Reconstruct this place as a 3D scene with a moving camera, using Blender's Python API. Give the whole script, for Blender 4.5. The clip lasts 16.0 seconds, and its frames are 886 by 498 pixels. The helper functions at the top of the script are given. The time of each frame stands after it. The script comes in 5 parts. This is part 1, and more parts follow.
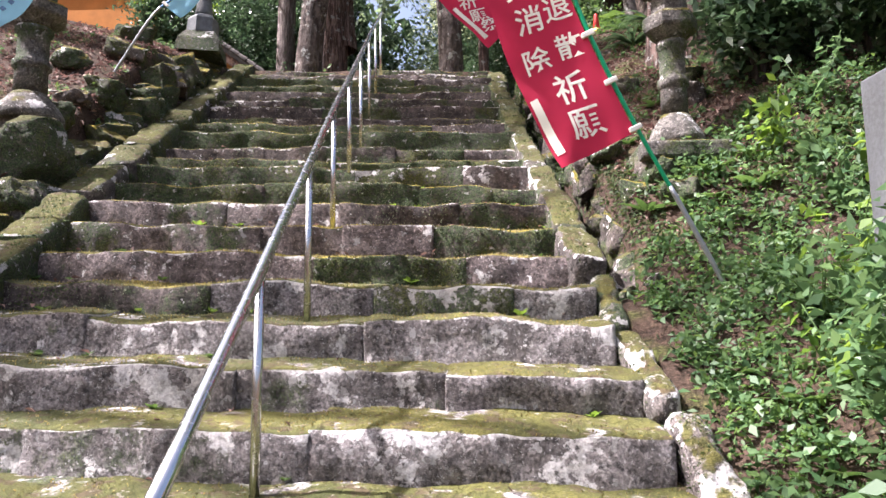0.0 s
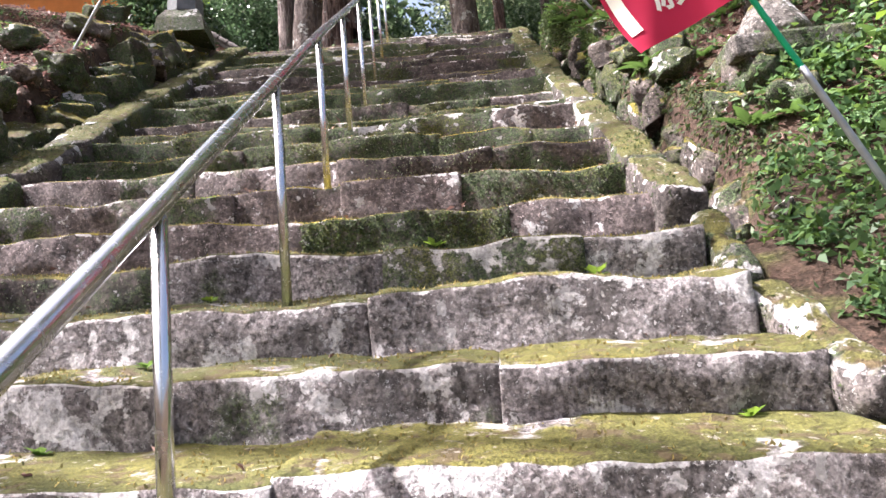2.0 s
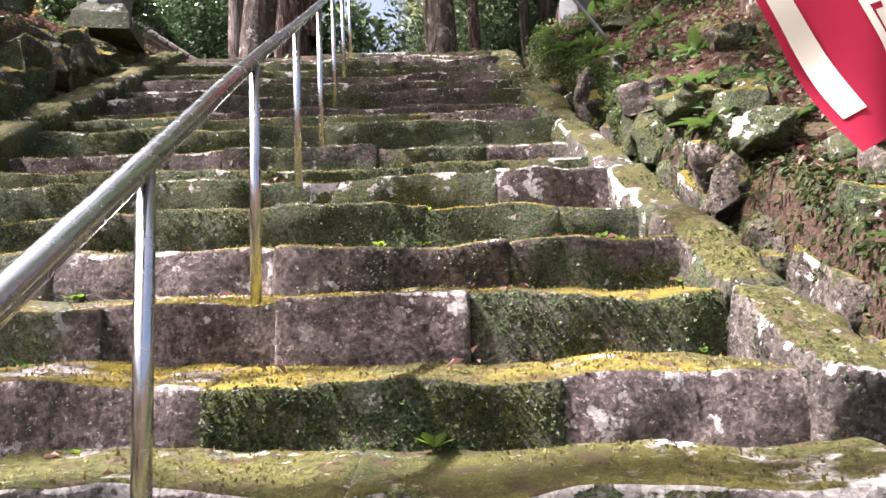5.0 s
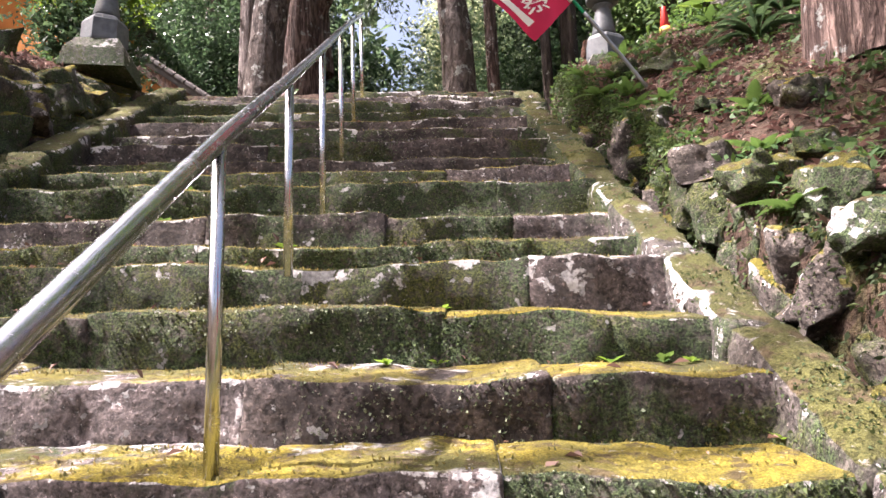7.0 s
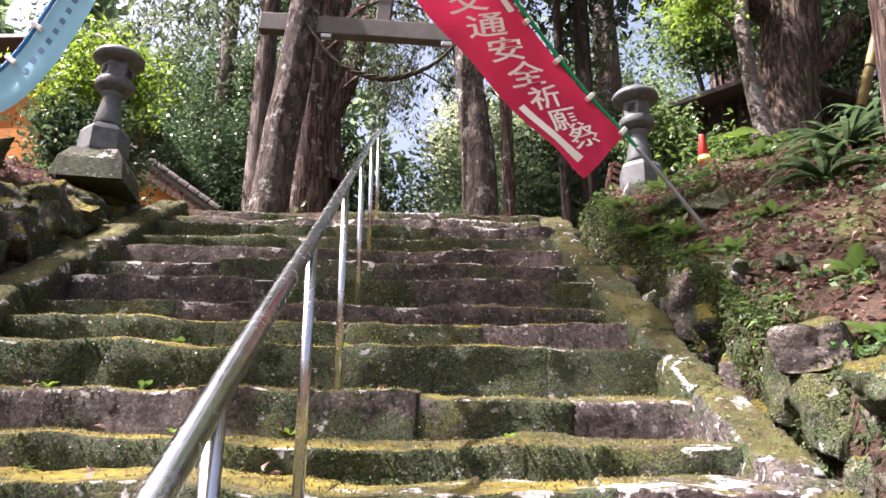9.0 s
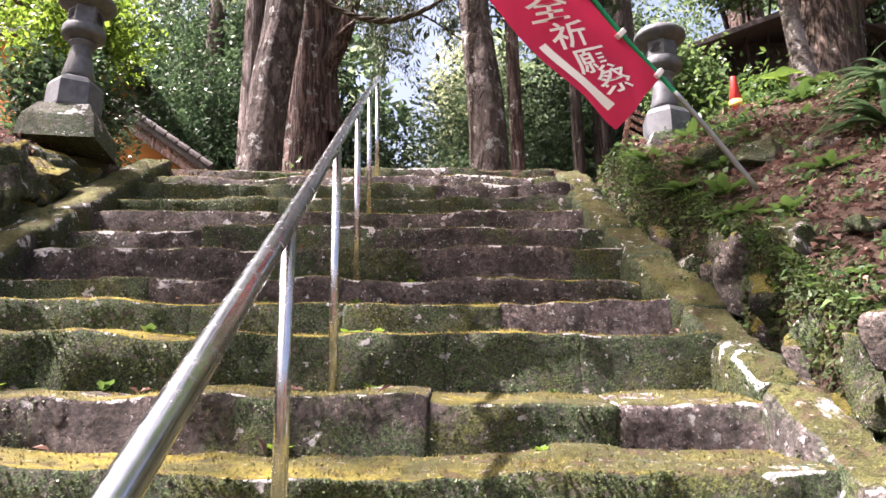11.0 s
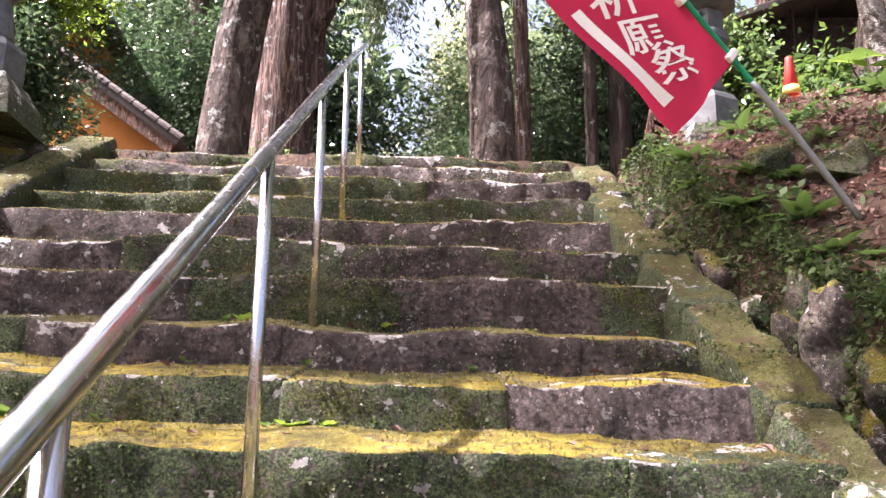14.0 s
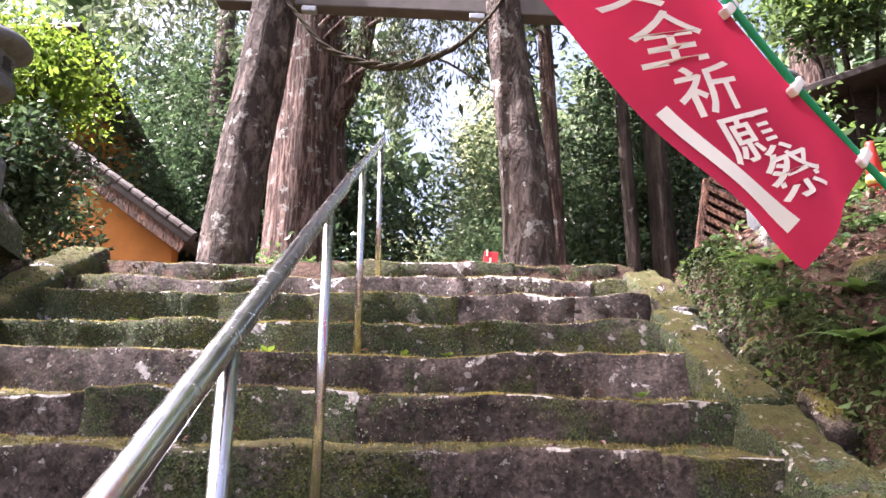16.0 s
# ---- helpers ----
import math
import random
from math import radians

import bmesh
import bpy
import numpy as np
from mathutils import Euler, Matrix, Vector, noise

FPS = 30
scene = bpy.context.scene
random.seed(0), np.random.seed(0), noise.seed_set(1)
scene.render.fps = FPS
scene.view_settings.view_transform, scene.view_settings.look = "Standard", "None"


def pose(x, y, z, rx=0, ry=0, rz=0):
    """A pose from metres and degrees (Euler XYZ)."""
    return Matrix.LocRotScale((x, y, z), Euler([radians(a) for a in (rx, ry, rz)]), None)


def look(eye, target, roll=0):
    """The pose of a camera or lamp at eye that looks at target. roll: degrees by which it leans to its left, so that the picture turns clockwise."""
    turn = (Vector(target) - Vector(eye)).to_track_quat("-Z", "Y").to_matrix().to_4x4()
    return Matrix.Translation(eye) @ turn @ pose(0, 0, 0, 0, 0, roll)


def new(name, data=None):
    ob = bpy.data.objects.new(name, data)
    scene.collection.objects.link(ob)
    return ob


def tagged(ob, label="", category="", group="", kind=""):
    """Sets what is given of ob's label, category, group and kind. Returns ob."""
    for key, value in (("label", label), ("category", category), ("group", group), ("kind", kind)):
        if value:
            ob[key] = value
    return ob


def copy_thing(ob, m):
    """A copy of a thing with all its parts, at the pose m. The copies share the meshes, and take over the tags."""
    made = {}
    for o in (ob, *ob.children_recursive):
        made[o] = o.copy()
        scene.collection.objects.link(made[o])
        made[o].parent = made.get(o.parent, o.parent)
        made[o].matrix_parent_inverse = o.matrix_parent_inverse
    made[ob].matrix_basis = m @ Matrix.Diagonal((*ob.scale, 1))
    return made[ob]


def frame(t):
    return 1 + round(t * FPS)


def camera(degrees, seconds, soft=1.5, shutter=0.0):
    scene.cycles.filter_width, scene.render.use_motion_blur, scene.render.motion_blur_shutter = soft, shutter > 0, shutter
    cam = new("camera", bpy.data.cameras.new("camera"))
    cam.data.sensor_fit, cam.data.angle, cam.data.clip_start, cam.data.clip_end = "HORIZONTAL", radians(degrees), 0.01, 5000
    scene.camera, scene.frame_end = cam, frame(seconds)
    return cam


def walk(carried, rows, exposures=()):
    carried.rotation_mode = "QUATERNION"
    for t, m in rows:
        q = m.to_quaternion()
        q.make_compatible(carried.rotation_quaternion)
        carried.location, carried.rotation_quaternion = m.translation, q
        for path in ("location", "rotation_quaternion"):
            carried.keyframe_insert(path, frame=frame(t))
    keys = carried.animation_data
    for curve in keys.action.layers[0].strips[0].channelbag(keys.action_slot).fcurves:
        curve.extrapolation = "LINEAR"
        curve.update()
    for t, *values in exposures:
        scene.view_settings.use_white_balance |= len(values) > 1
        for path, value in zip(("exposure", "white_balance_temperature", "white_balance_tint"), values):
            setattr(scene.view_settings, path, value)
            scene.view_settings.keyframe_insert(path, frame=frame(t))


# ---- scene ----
cam = camera(60.3, 16.0)
PATH = [
    (0, (0.169, 0.21, 1.419), (0.101, 2.187, 1.712), -0.5),
    (0.5, (0.183, 0.514, 1.42), (0.017, 2.489, 1.691), 0.3),
    (1, (0.161, 0.828, 1.344), (0.0, 2.797, 1.655), -0.8),
    (1.5, (0.118, 1.135, 1.362), (-0.015, 3.114, 1.617), -2.3),
    (2, (0.091, 1.48, 1.374), (-0.054, 3.451, 1.678), -4.9),
    (2.5, (0.062, 1.802, 1.49), (-0.102, 3.761, 1.856), -5.4),
    (3, (0.001, 2.027, 1.594), (-0.249, 3.99, 1.886), -2.2),
    (3.5, (-0.083, 2.23, 1.713), (-0.274, 4.203, 1.98), 0.7),
    (4, (-0.106, 2.395, 1.827), (-0.184, 4.378, 2.073), 0.5),
    (4.5, (-0.098, 2.584, 1.921), (-0.121, 4.564, 2.197), -2.9),
    (4.7, (-0.107, 2.656, 1.976), (-0.121, 4.633, 2.279), -3.0),
    (6.8, (-0.142, 3.278, 2.409), (-0.17, 5.244, 2.775), -1.7),
    (7, (-0.137, 3.339, 2.461), (-0.178, 5.301, 2.849), -1.9),
    (7.5, (-0.174, 3.445, 2.617), (-0.238, 5.39, 3.081), -1.4),
    (8, (-0.242, 3.621, 2.716), (-0.314, 5.539, 3.277), -1.2),
    (8.5, (-0.315, 3.761, 2.871), (-0.369, 5.663, 3.485), -0.7),
    (9, (-0.346, 3.915, 2.955), (-0.372, 5.812, 3.588), -0.1),
    (9.2, (-0.341, 3.984, 2.977), (-0.367, 5.88, 3.613), -0.2),
    (11.3, (-0.389, 4.537, 3.247), (-0.424, 6.479, 3.724), -1.1),
    (11.5, (-0.375, 4.613, 3.267), (-0.408, 6.56, 3.726), -1.2),
    (12, (-0.337, 4.79, 3.319), (-0.366, 6.743, 3.748), -1.5),
    (12.5, (-0.325, 4.951, 3.444), (-0.356, 6.907, 3.857), -0.9),
    (13, (-0.35, 5.107, 3.518), (-0.389, 7.064, 3.926), -0.1),
    (13.5, (-0.362, 5.257, 3.647), (-0.405, 7.214, 4.059), 0.3),
    (14, (-0.363, 5.386, 3.743), (-0.393, 7.34, 4.168), 0.5),
    (14.5, (-0.342, 5.557, 3.805), (-0.364, 7.503, 4.266), -0.2),
    (15, (-0.346, 5.712, 3.936), (-0.388, 7.641, 4.462), -0.7),
    (15.5, (-0.391, 5.873, 4.03), (-0.466, 7.783, 4.617), -0.4),
    (16, (-0.423, 6.02, 4.163), (-0.515, 7.92, 4.782), -0.1),
]
walk(cam, [(t, look(eye, target, roll)) for t, eye, target, roll in PATH], [(0, 2.06, 6300, 15), (1.5, 2.28, 6350, 14), (2.3, 2.24, 6400, 14), (3.2, 2.12, 6500, 15), (4.5, 2.18, 6650, 16), (9, 2.22, 6650, 18), (12, 2.56, 6700, 21), (16, 2.78, 6450, 23)])


# ---- light ----
world = bpy.data.worlds.new("sky")
scene.world = world
world.use_nodes = True
wn = world.node_tree.nodes
sky = wn.new("ShaderNodeTexSky")
sky.sky_type = "NISHITA"
sky.sun_disc = False
SUN_FROM = Vector((-0.62, -0.09, 1.0)).normalized()
sky.sun_elevation = math.asin(SUN_FROM.z)
sky.sun_rotation = math.atan2(SUN_FROM.x, SUN_FROM.y)
sky.air_density, sky.dust_density, sky.ozone_density = 1.0, 8.0, 0.7
world.node_tree.links.new(sky.outputs[0], wn["Background"].inputs[0])
wn["Background"].inputs[1].default_value = 0.082
sun = new("sun", bpy.data.lights.new("sun", "SUN"))
sun.data.energy, sun.data.angle, sun.data.color = 5.0, radians(0.9), (1.0, 0.935, 0.945)
sun.matrix_world = look(SUN_FROM * 40, (0, 0, 0))


# ---- materials ----
class Mat:
    """A small builder for node materials."""

    def __init__(self, name, rough=0.8, metal=0.0, spec=0.4):
        self.m = bpy.data.materials.new(name)
        self.m.use_nodes = True
        self.t = self.m.node_tree
        self.b = self.t.nodes["Principled BSDF"]
        self.b.inputs["Roughness"].default_value = rough
        self.b.inputs["Metallic"].default_value = metal
        self.b.inputs["Specular IOR Level"].default_value = spec
        self.geo = self.t.nodes.new("ShaderNodeNewGeometry")
        self.info = self.t.nodes.new("ShaderNodeObjectInfo")
        self.tc = self.t.nodes.new("ShaderNodeTexCoord")
        self.pos = self.geo.outputs["Position"]

    def link(self, a, b):
        self.t.links.new(a, b)

    def noise(self, scale, detail=4.0, rough=0.55, vec=None, stretch=None, distort=0.0):
        n = self.t.nodes.new("ShaderNodeTexNoise")
        n.inputs["Scale"].default_value, n.inputs["Detail"].default_value = scale, detail
        n.inputs["Roughness"].default_value, n.inputs["Distortion"].default_value = rough, distort
        v = self.pos if vec is None else vec
        if stretch:
            mp = self.t.nodes.new("ShaderNodeMapping")
            mp.inputs["Scale"].default_value = stretch
            self.link(v, mp.inputs["Vector"])
            v = mp.outputs[0]
        self.link(v, n.inputs["Vector"])
        return n.outputs["Fac"]

    def voronoi(self, scale, vec=None, feature="F1"):
        n = self.t.nodes.new("ShaderNodeTexVoronoi")
        n.feature = feature
        n.inputs["Scale"].default_value = scale
        self.link(self.pos if vec is None else vec, n.inputs["Vector"])
        return n.outputs["Distance"]

    def ramp(self, fac, lo, hi, a=0.0, b=1.0):
        n = self.t.nodes.new("ShaderNodeMapRange")
        n.interpolation_type = "SMOOTHSTEP"
        for i, v in ((1, lo), (2, hi), (3, a), (4, b)):
            n.inputs[i].default_value = v
        self.link(fac, n.inputs[0])
        return n.outputs[0]

    def math(self, op, a, b=0.0, c=None):
        n = self.t.nodes.new("ShaderNodeMath")
        n.operation = op
        for i, v in enumerate((a, b) if c is None else (a, b, c)):
            if isinstance(v, (int, float)):
                n.inputs[i].default_value = v
            else:
                self.link(v, n.inputs[i])
        return n.outputs[0]

    def mix(self, fac, a, b):
        n = self.t.nodes.new("ShaderNodeMix")
        n.data_type = "RGBA"
        for sock, v in ((n.inputs[0], fac), (n.inputs[6], a), (n.inputs[7], b)):
            if isinstance(v, (int, float)):
                sock.default_value = v
            elif isinstance(v, tuple):
                sock.default_value = (*v, 1.0)
            else:
                self.link(v, sock)
        return n.outputs[2]

    def up(self):
        n = self.t.nodes.new("ShaderNodeSeparateXYZ")
        self.link(self.geo.outputs["Normal"], n.inputs[0])
        return n.outputs[2]

    def axis(self, i):
        n = self.t.nodes.new("ShaderNodeSeparateXYZ")
        self.link(self.pos, n.inputs[0])
        return n.outputs[i]

    def color(self, c):
        if isinstance(c, tuple):
            self.b.inputs["Base Color"].default_value = (*c, 1.0)
        else:
            self.link(c, self.b.inputs["Base Color"])
        return self

    def rough(self, r):
        self.link(r, self.b.inputs["Roughness"])
        return self

    def bump(self, h, strength=0.5, dist=0.01):
        n = self.t.nodes.new("ShaderNodeBump")
        n.inputs["Strength"].default_value, n.inputs["Distance"].default_value = strength, dist
        self.link(h, n.inputs["Height"])
        self.link(n.outputs[0], self.b.inputs["Normal"])
        return self


def stone_material(name, base, dark, moss_amount, lichen, sunlit_moss=(0.46, 0.36, 0.05), tops=None, shaded_moss=(0.105, 0.105, 0.036)):
    """Weathered stone with moss on what faces up, moss films on the faces and pale lichen patches."""
    tops = moss_amount if tops is None else tops
    k = Mat(name, rough=0.9, spec=0.25)
    grain = k.noise(70, 5, 0.7)
    mid = k.noise(9, 5, 0.65)
    big = k.noise(1.6, 3, 0.5)
    streak = k.noise(6, 4, 0.6, stretch=(1.0, 1.0, 0.22))
    c = k.mix(k.ramp(mid, 0.3, 0.72), dark, base)
    c = k.mix(k.ramp(grain, 0.35, 0.75), k.mix(0.75, c, (0.025, 0.022, 0.021)), c)
    c = k.mix(k.ramp(streak, 0.5, 0.72, 0, 0.75), c, (0.035, 0.032, 0.028))
    pit = k.noise(34, 6, 0.75)
    c = k.mix(k.ramp(pit, 0.54, 0.62, 0, 0.7), c, (0.03, 0.026, 0.024))
    c = k.mix(k.ramp(k.noise(52, 5, 0.75), 0.58, 0.66, 0, 0.55), c, tuple(min(0.7, v * 1.7) for v in base))
    # dark damp film and green film on the faces
    rnd = k.info.outputs["Random"]
    film = k.math("ADD", k.noise(2.3, 5, 0.62), k.math("MULTIPLY", rnd, 0.42))
    film = k.ramp(film, 0.75 - moss_amount * 0.3, 0.86 - moss_amount * 0.3)
    speck = k.noise(120, 3, 0.7)
    green = k.mix(k.ramp(speck, 0.38, 0.68), (0.014, 0.028, 0.011), (0.115, 0.165, 0.068))
    green = k.mix(k.ramp(k.noise(3.1, 3), 0.45, 0.7), green, k.mix(k.ramp(speck, 0.4, 0.66), (0.03, 0.04, 0.01), (0.16, 0.17, 0.04)))
    film = k.math("MULTIPLY", film, k.ramp(k.noise(38, 4, 0.7), 0.36, 0.55, 0.25, 1.0))
    c = k.mix(k.math("MULTIPLY", film, 0.9), c, green)
    # lichen: pale crisp patches, most on edges and tops
    up = k.up()
    lich = k.math("ADD", k.noise(5.0, 6, 0.68), k.math("MULTIPLY", k.ramp(up, 0.06, 0.35), 0.10))
    lich = k.ramp(lich, 0.70 - lichen * 0.14, 0.735 - lichen * 0.14)
    c = k.mix(k.math("MULTIPLY", lich, 0.85), c, k.mix(k.ramp(grain, 0.3, 0.7), (0.38, 0.36, 0.355), (0.72, 0.70, 0.69)))
    spot = k.ramp(k.noise(17, 4, 0.6), 0.66 - lichen * 0.05, 0.69 - lichen * 0.05)
    c = k.mix(k.math("MULTIPLY", spot, 0.75), c, (0.5, 0.48, 0.47))
    # moss cushions on upward faces, dappled sun painted in as brighter patches
    mm = k.math("ADD", k.noise(3.7, 5, 0.6), k.math("MULTIPLY", k.ramp(up, 0.25, 0.85), 0.34))
    mm = k.ramp(mm, 0.77 - tops * 0.13, 0.85 - tops * 0.13)
    tuft = k.noise(150, 3, 0.7)
    mc = k.mix(k.ramp(k.noise(1.1, 4, 0.6), 0.38, 0.66), shaded_moss, sunlit_moss)
    mc = k.mix(k.ramp(tuft, 0.36, 0.66), k.mix(0.6, mc, (0.02, 0.022, 0.006)), mc)
    mc = k.mix(k.ramp(k.noise(13, 4, 0.6), 0.5, 0.64, 0, 0.8), mc, (0.085, 0.058, 0.036))
    mc = k.mix(k.ramp(k.noise(19, 5, 0.7), 0.6, 0.66, 0, 0.7), mc, (0.36, 0.33, 0.28))
    mm = k.math("MULTIPLY", mm, k.ramp(up, 0.15, 0.6))
    c = k.mix(mm, c, mc)
    k.color(c)
    h = k.math("ADD", k.math("MULTIPLY", mid, 0.9), k.math("SUBTRACT", k.math("MULTIPLY", grain, 0.4), k.math("MULTIPLY", k.ramp(pit, 0.5, 0.64), 0.35)))
    h = k.math("ADD", h, k.math("MULTIPLY", k.math("MULTIPLY", speck, k.math("ADD", film, mm)), 0.5))
    k.bump(h, 1.0, 0.021)
    return k.m


def bark_material(name, light, dark, furrow=14.0, lichen=0.0, moss=0.0, squash=0.12):
    k = Mat(name, rough=0.92, spec=0.2)
    ridges = k.noise(furrow, 5, 0.65, stretch=(1, 1, squash), distort=0.4)
    grain = k.noise(60, 4, 0.7, stretch=(1, 1, 0.35))
    c = k.mix(k.ramp(ridges, 0.43, 0.57), dark, light)
    c = k.mix(k.ramp(k.noise(furrow * 2.6, 4, 0.7, stretch=(1, 1, squash * 1.6)), 0.5, 0.62, 0, 0.6), c, dark)
    c = k.mix(k.ramp(grain, 0.3, 0.7, 0.45, 0.0), c, dark)
    c = k.mix(k.ramp(k.noise(1.4, 4), 0.45, 0.7, 0, 0.5), c, (0.11, 0.085, 0.075))
    if lichen:
        l = k.ramp(k.noise(7, 5, 0.65), 0.66 - lichen * 0.1, 0.70 - lichen * 0.1)
        c = k.mix(k.math("MULTIPLY", l, 0.8), c, k.mix(k.ramp(grain, 0.35, 0.65), (0.28, 0.29, 0.26), (0.5, 0.5, 0.48)))
    if moss:
        l = k.ramp(k.noise(2.4, 5, 0.6), 0.66 - moss * 0.2, 0.78 - moss * 0.2)
        c = k.mix(k.math("MULTIPLY", l, 0.75), c, k.mix(k.ramp(grain, 0.35, 0.65), (0.03, 0.045, 0.012), (0.13, 0.15, 0.05)))
    k.color(c)
    k.bump(k.math("ADD", k.ramp(ridges, 0.36, 0.62), k.math("MULTIPLY", grain, 0.3)), 1.0, 0.045)
    return k.m


def leaf_material(name, a, b, rough=0.45, trans=0.35):
    """Leaves vary leaf by leaf and pass some light."""
    k = Mat(name, rough=rough, spec=0.45)
    isl = k.geo.outputs["Random Per Island"]
    c = k.mix(isl, a, b)
    c = k.mix(k.ramp(k.noise(1.3, 3), 0.4, 0.65, 0, 0.45), c, tuple(v * 0.45 for v in a))
    k.color(c)
    tr = k.t.nodes.new("ShaderNodeBsdfTranslucent")
    mx = k.t.nodes.new("ShaderNodeMixShader")
    mx.inputs[0].default_value = trans
    hs = k.t.nodes.new("ShaderNodeHueSaturation")
    hs.inputs["Value"].default_value, hs.inputs["Hue"].default_value = 1.5, 0.48
    k.link(c, hs.inputs["Color"])
    k.link(hs.outputs[0], tr.inputs[0])
    k.link(k.b.outputs[0], mx.inputs[1])
    k.link(tr.outputs[0], mx.inputs[2])
    k.link(mx.outputs[0], k.t.nodes["Material Output"].inputs[0])
    return k.m


def plain(name, c, rough=0.6, metal=0.0, vary=0.25, scale=8.0, bump=0.0, spec=0.4):
    k = Mat(name, rough=rough, metal=metal, spec=spec)
    d = tuple(v * (1 - vary) for v in c)
    k.color(k.mix(k.ramp(k.noise(scale, 5, 0.6), 0.3, 0.7), d, c))
    if bump:
        k.bump(k.noise(scale * 6, 4, 0.6), bump, 0.006)
    return k.m


M_STEP_LOW = stone_material("pale_step_stone", (0.56, 0.51, 0.505), (0.23, 0.20, 0.196), 0.15, 0.9, (0.19, 0.175, 0.045), 0.6, (0.085, 0.095, 0.03))
M_STEP_MID = stone_material("mossy_step_stone", (0.24, 0.195, 0.18), (0.07, 0.055, 0.05), 0.95, 0.22)
M_STEP_HIGH = stone_material("dark_mossy_step_stone", (0.24, 0.195, 0.18), (0.065, 0.051, 0.047), 0.5, 0.3, (0.36, 0.29, 0.06))
M_STEP_DARK = stone_material("dark_step_stone", (0.215, 0.172, 0.158), (0.055, 0.043, 0.039), 0.0, 0.45, (0.36, 0.29, 0.06), 0.35)
M_STEP_BARE = stone_material("bare_step_stone", (0.38, 0.31, 0.30), (0.13, 0.10, 0.094), -0.3, 0.66, tops=0.25)
M_STEP_LICHEN = stone_material("lichen_step_stone", (0.22, 0.175, 0.165), (0.085, 0.066, 0.061), 0.0, 0.62, tops=0.15)
M_KERB = stone_material("lichen_kerb_stone", (0.24, 0.21, 0.195), (0.08, 0.068, 0.062), 0.45, 0.66, (0.15, 0.15, 0.045))
M_KERB_PALE = stone_material("pale_kerb_stone", (0.46, 0.41, 0.39), (0.16, 0.135, 0.125), 0.15, 0.8, (0.2, 0.18, 0.05), 0.1)
M_WALL = stone_material("mossy_wall_stone", (0.27, 0.23, 0.2), (0.06, 0.048, 0.042), 0.85, 0.25, (0.30, 0.24, 0.035), 0.9)
M_KERB_MOSS = stone_material("mossy_kerb_stone", (0.2, 0.172, 0.155), (0.055, 0.046, 0.041), 0.8, 0.25, (0.15, 0.145, 0.042))
M_RUBBLE = stone_material("rubble_stone", (0.28, 0.235, 0.205), (0.06, 0.048, 0.042), 0.5, 0.2, (0.30, 0.25, 0.035))
M_LANTERN_OLD = stone_material("old_lantern_stone", (0.34, 0.315, 0.285), (0.16, 0.145, 0.128), 0.2, 0.35)
M_LANTERN = plain("dark_lantern_granite", (0.115, 0.125, 0.135), 0.55, 0, 0.45, 14, 0.35)
M_GRANITE = plain("pale_granite", (0.12, 0.127, 0.135), 0.7, 0, 0.3, 60, 0.2)
# flat dark tone for the carved character and the shaded lantern openings
M_DARK_CUT = plain("dark_cuts", (0.05, 0.05, 0.055), 0.8)


def soil_material():
    k = Mat("soil_and_litter", rough=0.95, spec=0.15)
    n = k.noise(7, 6, 0.65)
    f = k.noise(45, 4, 0.7)
    c = k.mix(k.ramp(n, 0.32, 0.7), (0.018, 0.013, 0.009), (0.07, 0.047, 0.035))
    c = k.mix(k.ramp(f, 0.4, 0.7, 0, 0.7), c, (0.11, 0.07, 0.052))
    m = k.ramp(k.noise(1.9, 5, 0.6), 0.52, 0.66)
    c = k.mix(k.math("MULTIPLY", m, 0.8), c, k.mix(k.ramp(f, 0.36, 0.66), (0.022, 0.03, 0.008), (0.10, 0.12, 0.03)))
    k.color(c)
    k.bump(k.math("ADD", n, k.math("MULTIPLY", f, 0.5)), 1.0, 0.05)
    return k.m


M_SOIL = soil_material()
M_STEEL = Mat("stainless_steel", rough=0.2, metal=1.0)
M_STEEL.color(M_STEEL.mix(M_STEEL.ramp(M_STEEL.noise(9, 3), 0.3, 0.7), (0.50, 0.50, 0.52), (0.62, 0.62, 0.63)))
M_STEEL.rough(M_STEEL.ramp(M_STEEL.noise(30, 4), 0.3, 0.8, 0.14, 0.32))
M_STEEL = M_STEEL.m
M_GALV = plain("grey_pole_steel", (0.34, 0.36, 0.38), 0.4, 0.7, 0.2, 20)
M_GREEN = plain("green_plastic_pole", (0.0, 0.30, 0.13), 0.35, 0, 0.1)
M_BLUEPOLE = plain("blue_plastic_pole", (0.03, 0.2, 0.55), 0.35, 0, 0.1)
M_WHITE = plain("white_cloth", (0.8, 0.77, 0.72), 0.85, 0, 0.08)


def cloth(name, c, trans=0.35):
    k = Mat(name, rough=0.85, spec=0.15)
    col = k.mix(k.ramp(k.noise(3, 3), 0.3, 0.7), tuple(v * 0.82 for v in c), c)
    k.color(col)
    k.bump(k.noise(500, 1), 0.15, 0.001)
    tr = k.t.nodes.new("ShaderNodeBsdfTranslucent")
    mx = k.t.nodes.new("ShaderNodeMixShader")
    mx.inputs[0].default_value = trans
    k.link(col, tr.inputs[0])
    k.link(k.b.outputs[0], mx.inputs[1])
    k.link(tr.outputs[0], mx.inputs[2])
    k.link(mx.outputs[0], k.t.nodes["Material Output"].inputs[0])
    return k.m


